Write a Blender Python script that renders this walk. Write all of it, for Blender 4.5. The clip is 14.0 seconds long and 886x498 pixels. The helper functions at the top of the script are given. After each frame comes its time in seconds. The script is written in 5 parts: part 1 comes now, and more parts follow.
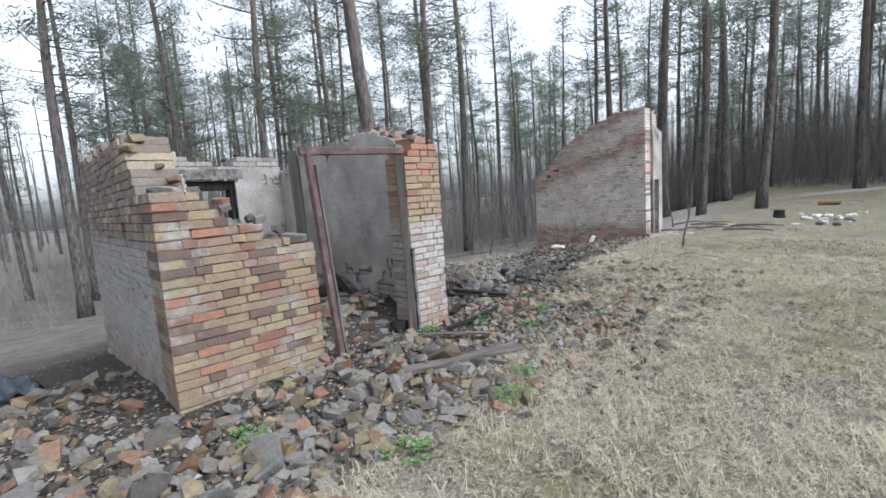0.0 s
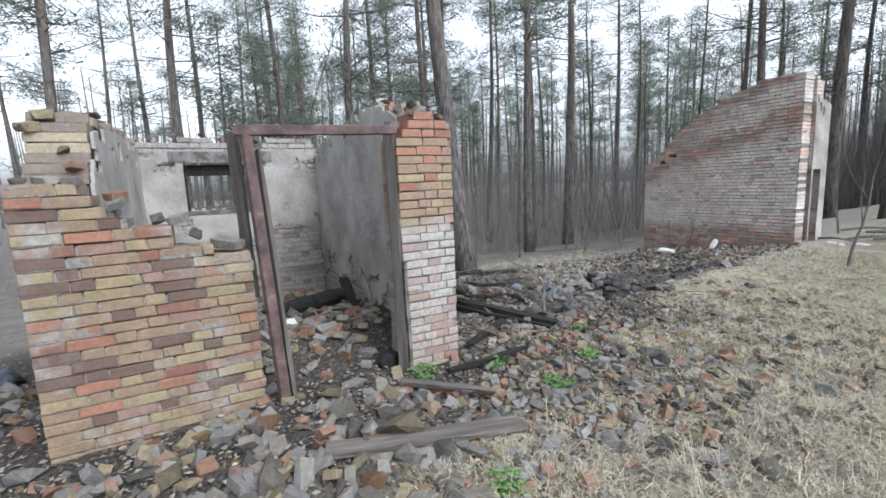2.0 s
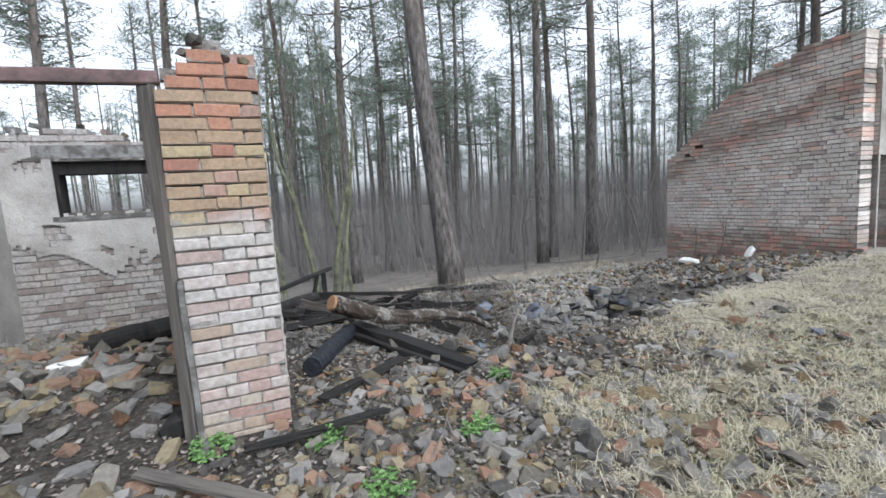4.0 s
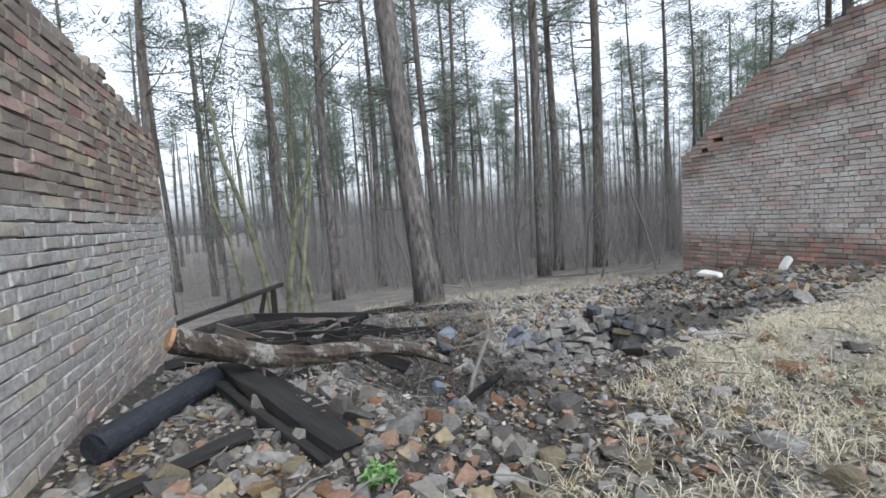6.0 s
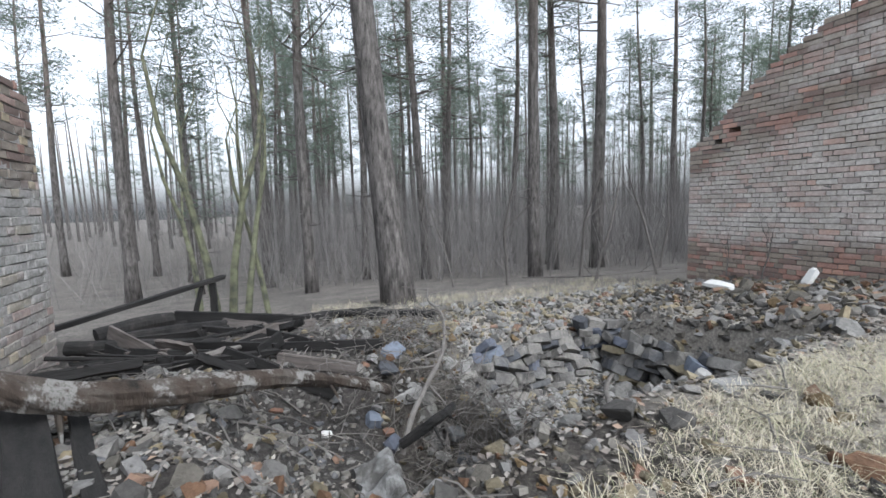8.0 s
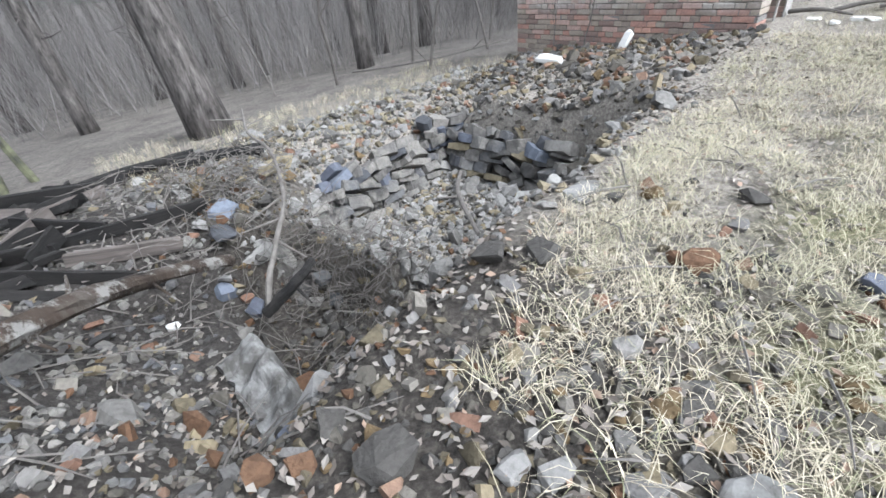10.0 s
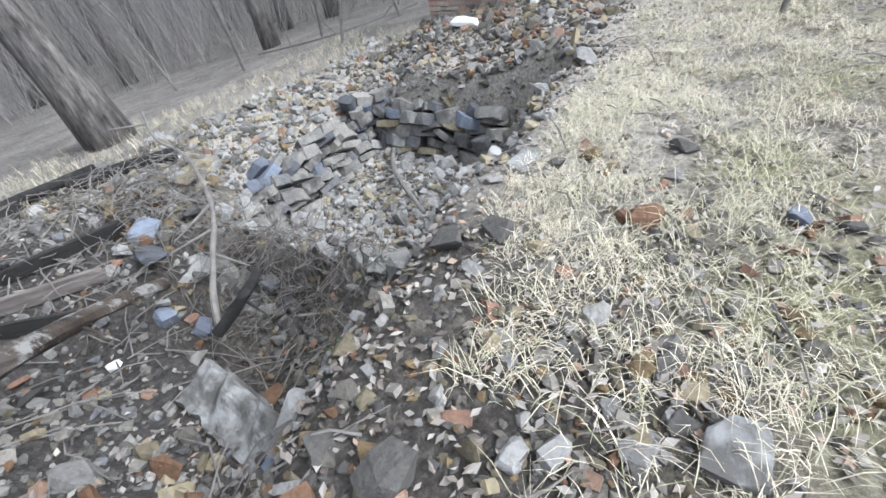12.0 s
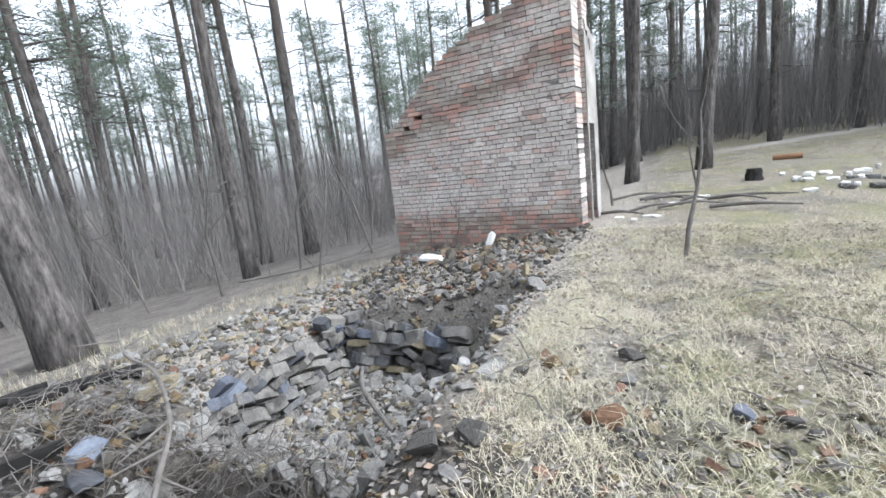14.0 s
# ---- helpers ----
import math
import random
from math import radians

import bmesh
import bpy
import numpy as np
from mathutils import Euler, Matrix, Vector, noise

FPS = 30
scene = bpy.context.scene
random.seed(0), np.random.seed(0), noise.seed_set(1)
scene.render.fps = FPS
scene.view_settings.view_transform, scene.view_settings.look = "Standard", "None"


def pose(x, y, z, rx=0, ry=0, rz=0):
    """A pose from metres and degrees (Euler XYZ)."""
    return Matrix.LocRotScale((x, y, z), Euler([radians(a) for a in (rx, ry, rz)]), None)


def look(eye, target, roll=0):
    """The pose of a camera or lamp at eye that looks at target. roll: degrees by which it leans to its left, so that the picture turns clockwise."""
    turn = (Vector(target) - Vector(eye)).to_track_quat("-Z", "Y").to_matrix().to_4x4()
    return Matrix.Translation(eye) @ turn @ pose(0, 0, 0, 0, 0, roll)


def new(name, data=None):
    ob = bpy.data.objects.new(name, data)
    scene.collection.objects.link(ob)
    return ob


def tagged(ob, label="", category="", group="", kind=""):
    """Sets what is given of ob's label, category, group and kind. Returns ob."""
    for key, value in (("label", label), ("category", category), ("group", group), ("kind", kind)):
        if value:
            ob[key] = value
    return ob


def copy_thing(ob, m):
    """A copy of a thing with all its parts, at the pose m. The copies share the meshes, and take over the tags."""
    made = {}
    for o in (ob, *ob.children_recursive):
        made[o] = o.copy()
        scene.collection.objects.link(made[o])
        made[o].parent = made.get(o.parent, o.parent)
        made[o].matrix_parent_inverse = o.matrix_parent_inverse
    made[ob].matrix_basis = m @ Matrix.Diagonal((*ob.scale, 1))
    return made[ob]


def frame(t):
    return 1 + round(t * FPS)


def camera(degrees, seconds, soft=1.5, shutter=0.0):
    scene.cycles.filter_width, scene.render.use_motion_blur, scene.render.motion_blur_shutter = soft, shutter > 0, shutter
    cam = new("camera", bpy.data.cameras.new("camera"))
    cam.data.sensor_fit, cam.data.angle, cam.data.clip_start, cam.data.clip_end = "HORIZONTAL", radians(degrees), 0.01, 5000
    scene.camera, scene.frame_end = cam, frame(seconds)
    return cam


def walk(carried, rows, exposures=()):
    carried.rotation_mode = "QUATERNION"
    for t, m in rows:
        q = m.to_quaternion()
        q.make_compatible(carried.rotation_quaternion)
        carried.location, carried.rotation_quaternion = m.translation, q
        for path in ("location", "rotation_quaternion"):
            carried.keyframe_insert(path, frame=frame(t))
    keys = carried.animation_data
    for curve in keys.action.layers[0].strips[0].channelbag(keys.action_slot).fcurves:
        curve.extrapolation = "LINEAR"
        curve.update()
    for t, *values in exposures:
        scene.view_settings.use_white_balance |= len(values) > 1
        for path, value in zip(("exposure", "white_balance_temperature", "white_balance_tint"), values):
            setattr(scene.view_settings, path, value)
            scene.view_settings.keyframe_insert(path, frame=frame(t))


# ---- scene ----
cam = camera(90.0, 14.0, soft=1.6)
PATH = [
    (0, (-3.975, -4.127, 1.668), (-2.605, -2.69, 1.429), -3.9),
    (0.5, (-3.577, -4.023, 1.699), (-2.393, -2.437, 1.411), -4.4),
    (1, (-3.174, -3.89, 1.689), (-2.076, -2.235, 1.452), -3.7),
    (1.5, (-2.703, -3.722, 1.721), (-1.701, -2.006, 1.499), -4.1),
    (2, (-2.154, -3.668, 1.741), (-1.206, -1.931, 1.45), -2.4),
    (2.5, (-1.626, -3.512, 1.712), (-0.738, -1.75, 1.387), -2.7),
    (3, (-1.174, -3.38, 1.581), (-0.36, -1.568, 1.354), -4.2),
    (3.2, (-0.952, -3.341, 1.549), (-0.139, -1.527, 1.328), -3.9),
    (5.3, (0.779, -2.347, 1.246), (1.477, -0.489, 1.002), -2.8),
    (5.5, (0.872, -2.263, 1.217), (1.57, -0.4, 1.008), -2.7),
    (6, (1.139, -2.008, 1.191), (1.863, -0.151, 1.029), -3.9),
    (6.5, (1.398, -1.814, 1.161), (2.035, 0.077, 1.021), -2.1),
    (7, (1.665, -1.591, 1.142), (2.336, 0.284, 0.961), -2.7),
    (7.5, (1.842, -1.366, 1.143), (2.505, 0.518, 1.04), -3.6),
    (8, (2.017, -1.184, 1.121), (2.735, 0.672, 0.924), -1.7),
    (8.5, (2.219, -0.995, 1.198), (3.077, 0.763, 0.782), -2.6),
    (9, (2.288, -0.91, 1.208), (3.248, 0.708, 0.531), -4.5),
    (9.2, (2.293, -0.873, 1.225), (3.254, 0.675, 0.4), -5.5),
    (11.3, (2.316, -0.613, 1.339), (3.476, 0.441, 0.096), -9.2),
    (11.5, (2.322, -0.613, 1.341), (3.476, 0.429, 0.083), -10.3),
    (12, (2.325, -0.618, 1.347), (3.486, 0.427, 0.097), -10.9),
    (12.5, (2.293, -0.65, 1.344), (3.644, 0.442, 0.352), -8.3),
    (13, (2.199, -0.679, 1.345), (3.735, 0.392, 0.644), -6.5),
    (13.5, (2.155, -0.718, 1.388), (3.759, 0.34, 0.834), -6.2),
    (14, (2.091, -0.704, 1.358), (3.753, 0.342, 0.978), -6.7),
]
EXPOSURES = [(0, 1.36, 5850, 9), (3, 1.38, 5850, 9), (6, 1.4, 5850, 9), (8, 1.42, 5850, 9), (9, 1.72, 5850, 9), (11.5, 2.1, 5700, 9), (12.5, 2.05, 5700, 9), (14, 1.95, 5800, 9)]
walk(cam, [(t, look(e, g, r)) for t, e, g, r in PATH], EXPOSURES)

# ---- light ----
SUN_ELEV, SUN_TURN = 50.0, 158.0
world = bpy.data.worlds.new("overcast_sky")
scene.world = world
world.use_nodes = True
wn, wl = world.node_tree.nodes, world.node_tree.links
sky = wn.new("ShaderNodeTexSky")
sky.sky_type = "NISHITA"
sky.sun_disc = False
sky.sun_elevation, sky.sun_rotation = radians(SUN_ELEV), radians(SUN_TURN)
sky.dust_density, sky.air_density, sky.ozone_density = 4.0, 1.0, 1.0
grey = wn.new("ShaderNodeHueSaturation")
grey.inputs["Saturation"].default_value = 0.16
wl.new(sky.outputs[0], grey.inputs["Color"])
wl.new(grey.outputs[0], wn["Background"].inputs[0])
wn["Background"].inputs[1].default_value = 0.15
sun = new("sun", bpy.data.lights.new("sun", "SUN"))
sun.data.energy, sun.data.angle, sun.data.color = 0.55, radians(25), (1.0, 0.97, 0.92)
sun.matrix_world = look((0, 0, 30), Vector((0, 0, 30)) + Vector((math.sin(radians(SUN_TURN)) * -1, math.cos(radians(SUN_TURN)) * -1, -math.tan(radians(SUN_ELEV)))))


# ---- materials ----
class Mat:
    """A small wrapper that builds node materials."""

    def __init__(self, name, rough=0.9, metal=0.0):
        self.m = bpy.data.materials.new(name)
        self.m.use_nodes = True
        self.n, self.l = self.m.node_tree.nodes, self.m.node_tree.links
        self.b = self.n["Principled BSDF"]
        self.b.inputs["Roughness"].default_value = rough
        self.b.inputs["Metallic"].default_value = metal
        self.b.inputs["Specular IOR Level"].default_value = 0.25
        self.geo = self.n.new("ShaderNodeNewGeometry")
        self.tc = self.n.new("ShaderNodeTexCoord")

    def noise(self, scale, detail=4, rough=0.6, stretch=None, world=True):
        t = self.n.new("ShaderNodeTexNoise")
        t.inputs["Scale"].default_value, t.inputs["Detail"].default_value, t.inputs["Roughness"].default_value = scale, detail, rough
        src = self.geo.outputs["Position"] if world else self.tc.outputs["Object"]
        if stretch:
            mp = self.n.new("ShaderNodeMapping")
            mp.inputs["Scale"].default_value = stretch
            self.l.new(src, mp.inputs[0])
            src = mp.outputs[0]
        self.l.new(src, t.inputs["Vector"])
        return t.outputs["Fac"]

    def ramp(self, fac, stops, const=False):
        r = self.n.new("ShaderNodeValToRGB")
        e = r.color_ramp.elements
        if const:
            r.color_ramp.interpolation = "CONSTANT"
        while len(e) < len(stops):
            e.new(0.5)
        for i, (p, c) in enumerate(stops):
            e[i].position = p
            e[i].color = (*c, 1) if isinstance(c, tuple) else (c, c, c, 1)
        self.l.new(fac, r.inputs[0])
        return r.outputs[0]

    def mix(self, fac, a, b, kind="MIX"):
        x = self.n.new("ShaderNodeMix")
        x.data_type, x.blend_type = "RGBA", kind
        for k, v in ((0, fac), (6, a), (7, b)):
            if isinstance(v, (int, float)):
                x.inputs[k].default_value = v
            elif isinstance(v, tuple):
                x.inputs[k].default_value = (*v, 1)
            else:
                self.l.new(v, x.inputs[k])
        return x.outputs[2]

    def math(self, op, a, b=0.0, clamp=False):
        x = self.n.new("ShaderNodeMath")
        x.operation, x.use_clamp = op, clamp
        for k, v in ((0, a), (1, b)):
            if isinstance(v, (int, float)):
                x.inputs[k].default_value = v
            else:
                self.l.new(v, x.inputs[k])
        return x.outputs[0]

    def axis(self, i):
        s = self.n.new("ShaderNodeSeparateXYZ")
        self.l.new(self.geo.outputs["Position"], s.inputs[0])
        return s.outputs[i]

    def each(self):
        """A random number for each object and each loose piece."""
        o = self.n.new("ShaderNodeObjectInfo")
        return self.math("FRACT", self.math("ADD", o.outputs["Random"], self.math("MULTIPLY", self.geo.outputs["Random Per Island"], 7.31)))

    def done(self, colour, bump=None, strength=0.4, dist=0.01, sat=0.68, value=1.0):
        if not isinstance(colour, tuple):
            s = self.n.new("ShaderNodeHueSaturation")
            s.inputs["Saturation"].default_value, s.inputs["Value"].default_value = sat, value
            self.l.new(colour, s.inputs["Color"])
            colour = s.outputs[0]
        if isinstance(colour, tuple):
            self.b.inputs["Base Color"].default_value = (*colour, 1)
        else:
            self.l.new(colour, self.b.inputs["Base Color"])
        if bump is not None:
            k = self.n.new("ShaderNodeBump")
            k.inputs["Strength"].default_value, k.inputs["Distance"].default_value = strength, dist
            self.l.new(bump, k.inputs["Height"])
            self.l.new(k.outputs[0], self.b.inputs["Normal"])
        return self.m


def brick_material(name, stops, wash, whole=0.15, value=0.82, sat=0.85, lime=((0.3, 0.285, 0.27), (0.54, 0.52, 0.495))):
    """Fired brick, its colour from piece to piece, with limewash where wash(m) gives its cover."""
    m = Mat(name, 0.92)
    base = m.ramp(m.each(), stops, True)
    grain = m.noise(38, 5)
    base = m.mix(m.math("MULTIPLY", m.ramp(m.noise(9, 3), [(0.35, 0.0), (0.7, 1.0)]), 0.35), base, (0.16, 0.12, 0.09))
    base = m.mix(0.55, base, m.ramp(grain, [(0.3, 0.42), (0.7, 1.0)]), "MULTIPLY")
    cover = wash(m)
    white = m.ramp(m.noise(24, 4), [(0.3, lime[0]), (0.65, lime[1])])
    worn = m.ramp(m.each(), [(0.0, 0.95), (0.55, 0.9), (0.75, 0.5 + 0.4 * whole), (0.92, whole)])
    base = m.mix(m.math("MULTIPLY", cover, worn), base, white)
    return m.done(base, m.noise(60, 6), 0.6, 0.01, sat, value)


def front_wash(m):
    patch = m.ramp(m.noise(1.7, 3), [(0.5, 0.0), (0.62, 0.85)])
    return m.math("MULTIPLY", patch, m.ramp(m.noise(7, 3), [(0.42, 0.0), (0.6, 1.0)]))


def side_wash(m):
    level = m.math("ADD", m.axis(2), m.math("MULTIPLY", m.math("SUBTRACT", m.noise(3, 3), 0.5), 0.35))
    return m.ramp(m.math("DIVIDE", level, 4.0), [(0.0, 0.35), (0.1, 0.8), (0.2, 0.93), (0.33, 0.9), (0.37, 0.05)])


def far_wash(m):
    diag = m.math("ADD", m.axis(2), m.math("MULTIPLY", m.axis(1), 0.32))
    level = m.math("ADD", diag, m.math("MULTIPLY", m.math("SUBTRACT", m.noise(1.6, 4), 0.5), 0.9))
    below = m.ramp(m.math("DIVIDE", level, 5.0), [(0.58, 0.9), (0.65, 0.06)])
    upper = m.ramp(m.math("DIVIDE", level, 5.0), [(0.69, 0.0), (0.73, 0.85), (0.79, 0.7), (0.84, 0.0)])
    upper = m.math("MULTIPLY", upper, m.ramp(m.math("DIVIDE", m.axis(1), 5.0), [(0.5, 1.0), (0.75, 0.15)]))
    low = m.ramp(m.math("ADD", m.axis(2), m.math("MULTIPLY", m.noise(2.0, 3), 0.5)), [(0.5, 0.0), (0.75, 0.95)])
    patch = m.ramp(m.noise(1.9, 4), [(0.34, 0.45), (0.58, 1.0)])
    return m.math("MULTIPLY", m.math("MULTIPLY", m.math("ADD", below, upper, True), low), patch)


RED = (0.36, 0.125, 0.06)
ORANGE = (0.48, 0.17, 0.065)
TAN = (0.42, 0.27, 0.14)
YELLOW = (0.47, 0.35, 0.16)
BROWN = (0.22, 0.12, 0.085)
PINK = (0.42, 0.23, 0.16)
BRICK_FRONT = brick_material("brick_front", [(0, TAN), (0.2, YELLOW), (0.38, PINK), (0.48, TAN), (0.64, RED), (0.72, BROWN), (0.78, TAN), (0.86, ORANGE), (0.93, BROWN)], front_wash, 0.15, 0.62, 0.76)
UMBER, CLAY = (0.25, 0.185, 0.13), (0.31, 0.24, 0.165)
BRICK_SIDE = brick_material("brick_limewashed", [(0, UMBER), (0.25, BROWN), (0.42, CLAY), (0.62, UMBER), (0.78, PINK), (0.86, RED), (0.91, YELLOW)], side_wash, 0.6, 0.86, 0.62, ((0.24, 0.23, 0.215), (0.46, 0.445, 0.42)))
BRICK_PIER = brick_material("brick_pier", [(0, TAN), (0.25, PINK), (0.4, ORANGE), (0.55, YELLOW), (0.7, RED), (0.82, TAN)], side_wash, 0.25, 0.72, 0.78)
BRICK_FAR = brick_material("brick_far", [(0, RED), (0.1, BROWN), (0.3, UMBER), (0.48, CLAY), (0.58, RED), (0.66, CLAY), (0.82, PINK), (0.9, ORANGE), (0.94, BROWN)], far_wash, 0.45, 1.18, 0.64, ((0.34, 0.305, 0.27), (0.6, 0.555, 0.5)))


def inner_wash(m):
    return m.ramp(m.noise(2.5, 3), [(0.25, 0.75), (0.6, 1.0)])


BRICK_INNER = brick_material("brick_inner", [(0, TAN), (0.4, PINK), (0.7, BROWN)], inner_wash, 0.4, 0.6)

m = Mat("mortar", 0.97)
MORTAR = m.done(m.ramp(m.noise(30, 5), [(0.3, (0.1, 0.09, 0.08)), (0.7, (0.25, 0.23, 0.205))]), m.noise(80, 4), 0.7, 0.01)
m = Mat("limewashed_mortar", 0.97)
LIME_MORTAR = m.done(m.ramp(m.noise(22, 5), [(0.3, (0.2, 0.19, 0.175)), (0.7, (0.38, 0.36, 0.335))]), m.noise(80, 4), 0.7, 0.01)
m = Mat("old_plaster", 0.95)
c = m.ramp(m.noise(1.6, 5), [(0.3, (0.22, 0.205, 0.185)), (0.52, (0.37, 0.345, 0.315)), (0.72, (0.5, 0.47, 0.43))])
c = m.mix(m.ramp(m.noise(1.1, 3), [(0.60, 0.0), (0.75, 0.45)]), c, (0.27, 0.265, 0.16))
c = m.mix(0.5, c, m.ramp(m.noise(45, 5), [(0.3, 0.6), (0.6, 1.0)]), "MULTIPLY")
PLASTER = m.done(c, m.noise(14, 8), 0.7, 0.03, 0.75, 0.85)
m = Mat("concrete", 0.93)
c = m.mix(m.noise(30, 5), (0.22, 0.215, 0.2), (0.42, 0.41, 0.39))
c = m.mix(m.ramp(m.noise(7, 6), [(0.42, 0.85), (0.58, 0.0)]), c, (0.11, 0.1, 0.085))
CONCRETE = m.done(c, m.noise(16, 9), 0.8, 0.02, 0.75, 0.52)
m = Mat("rubble_stone", 0.95)
c = m.ramp(m.each(), [(0, (0.22, 0.205, 0.185)), (0.3, (0.31, 0.28, 0.23)), (0.55, (0.37, 0.31, 0.2)), (0.72, (0.42, 0.4, 0.37)), (0.86, (0.36, 0.2, 0.11)), (0.93, (0.43, 0.3, 0.15))], True)
c = m.mix(0.6, c, m.ramp(m.noise(28, 5), [(0.3, 0.4), (0.65, 1.0)]), "MULTIPLY")
RUBBLE = m.done(c, m.noise(50, 6), 0.9, 0.015, 0.95, 0.3)
m = Mat("broken_brick", 0.93)
c = m.ramp(m.each(), [(0, (0.37, 0.33, 0.27)), (0.28, (0.46, 0.36, 0.19)), (0.45, (0.45, 0.25, 0.14)), (0.6, (0.34, 0.32, 0.3)), (0.8, (0.45, 0.42, 0.38)), (0.94, (0.4, 0.19, 0.1))], True)
c = m.mix(0.6, c, m.ramp(m.noise(26, 5), [(0.3, 0.42), (0.65, 1.0)]), "MULTIPLY")
BROKEN = m.done(c, m.noise(55, 6), 0.8, 0.015, 0.78, 0.44)
m = Mat("pale_stone", 0.95)
c = m.ramp(m.each(), [(0, (0.3, 0.285, 0.26)), (0.35, (0.4, 0.385, 0.36)), (0.6, (0.48, 0.465, 0.43)), (0.85, (0.4, 0.33, 0.2))], True)
c = m.mix(0.6, c, m.ramp(m.noise(28, 5), [(0.3, 0.4), (0.65, 1.0)]), "MULTIPLY")
PALE = m.done(c, m.noise(50, 6), 0.8, 0.015, 0.85, 0.53)
m = Mat("blue_stone", 0.8)
c = m.ramp(m.each(), [(0, (0.12, 0.125, 0.14)), (0.4, (0.17, 0.19, 0.25)), (0.7, (0.2, 0.2, 0.2)), (0.85, (0.25, 0.29, 0.37))], True)
c = m.mix(0.5, c, m.ramp(m.noise(22, 5), [(0.3, 0.4), (0.65, 1.0)]), "MULTIPLY")
BLUESTONE = m.done(c, m.noise(30, 6), 0.7, 0.015, 0.8, 0.5)
m = Mat("dark_split_stone", 0.85)
c = m.ramp(m.each(), [(0, (0.085, 0.08, 0.075)), (0.3, (0.15, 0.14, 0.128)), (0.55, (0.21, 0.195, 0.175)), (0.8, (0.13, 0.13, 0.135)), (0.92, (0.26, 0.24, 0.21))], True)
c = m.mix(m.ramp(m.noise(5, 4), [(0.45, 0.0), (0.65, 0.7)]), c, (0.27, 0.25, 0.215))
c = m.mix(0.6, c, m.ramp(m.noise(26, 6), [(0.3, 0.35), (0.65, 1.0)]), "MULTIPLY")
DARKSTONE = m.done(c, m.noise(34, 7), 0.9, 0.02, 0.8, 0.8)
m = Mat("white_stone", 0.8)
WHITE = m.done(m.mix(m.noise(20, 4), (0.6, 0.58, 0.52), (0.8, 0.79, 0.75)), m.noise(30, 5), 0.4, 0.01, 0.7, 0.75)
m = Mat("weathered_wood", 0.9)
c = m.ramp(m.noise(9, 6, 0.7, (1, 1, 0.08), False), [(0.3, (0.07, 0.06, 0.05)), (0.5, (0.17, 0.145, 0.12)), (0.72, (0.27, 0.245, 0.21))])
WOOD = m.done(c, m.noise(20, 6, 0.7, (1, 1, 0.06), False), 0.8, 0.015, 0.7, 0.55)
m = Mat("charred_wood", 0.92)
c = m.ramp(m.noise(8, 6, 0.7, (1, 1, 0.15), False), [(0.35, (0.008, 0.0075, 0.007)), (0.6, (0.022, 0.019, 0.017)), (0.8, (0.075, 0.064, 0.054))])
CHAR = m.done(c, m.noise(24, 6, 0.7, (1, 1, 0.2), False), 0.9, 0.015)
m = Mat("rotten_log", 0.85)
c = m.ramp(m.noise(7, 6, 0.65, (1, 1, 0.2), False), [(0.32, (0.035, 0.028, 0.022)), (0.5, (0.11, 0.075, 0.05)), (0.6, (0.15, 0.12, 0.095)), (0.7, (0.19, 0.16, 0.13))])
c = m.mix(m.ramp(m.noise(8, 7, 0.75, (1, 1, 0.6), False), [(0.53, 0.0), (0.6, 0.8)]), c, (0.5, 0.48, 0.44))
LOG = m.done(c, m.noise(16, 7, 0.7, (1, 1, 0.3), False), 1.0, 0.05, 0.8, 0.46)
m = Mat("rotten_board", 0.92)
c = m.ramp(m.noise(10, 6, 0.7, (1, 1, 0.08), False), [(0.3, (0.035, 0.028, 0.024)), (0.5, (0.105, 0.085, 0.072)), (0.72, (0.2, 0.172, 0.15))])
ROTTEN = m.done(c, m.noise(22, 6, 0.7, (1, 1, 0.06), False), 0.9, 0.015, 0.7)
m = Mat("cut_wood", 0.9)
CUT = m.done(m.mix(m.noise(30, 4), (0.3, 0.13, 0.05), (0.5, 0.28, 0.12)), m.noise(40, 4), 0.4, 0.01, 0.85, 0.6)
m = Mat("pine_bark", 0.95)
h = m.math("ADD", m.math("DIVIDE", m.axis(2), 12.0), m.math("MULTIPLY", m.math("SUBTRACT", m.noise(0.8, 2), 0.5), 0.3))
low = m.ramp(m.noise(13, 6, 0.75, (1, 1, 0.22)), [(0.35, (0.03, 0.026, 0.023)), (0.55, (0.115, 0.1, 0.089)), (0.75, (0.23, 0.203, 0.18))])
high = m.ramp(m.noise(9, 5, 0.7, (1, 1, 0.3)), [(0.35, (0.09, 0.065, 0.05)), (0.7, (0.26, 0.19, 0.145))])
BARK = m.done(m.mix(m.ramp(h, [(0.35, 0.0), (0.8, 0.75)]), low, high), m.noise(18, 7, 0.75, (1, 1, 0.2)), 1.0, 0.04, 0.68, 0.98)
m = Mat("mossy_bark", 0.95)
MOSSY = m.done(m.ramp(m.noise(6, 6), [(0.35, (0.05, 0.05, 0.035)), (0.6, (0.13, 0.135, 0.06)), (0.8, (0.17, 0.15, 0.11))]), m.noise(30, 6), 0.8, 0.02)
m = Mat("pine_needles", 0.8)
NEEDLES = m.done(m.mix(m.each(), (0.06, 0.085, 0.06), (0.13, 0.16, 0.12)), None, 0.4, 0.01, 0.8)
thin = m.n.new("ShaderNodeBsdfTranslucent")
thin.inputs["Color"].default_value = (0.2, 0.24, 0.19, 1)
both = m.n.new("ShaderNodeMixShader")
both.inputs[0].default_value = 0.45
m.l.new(m.b.outputs[0], both.inputs[1])
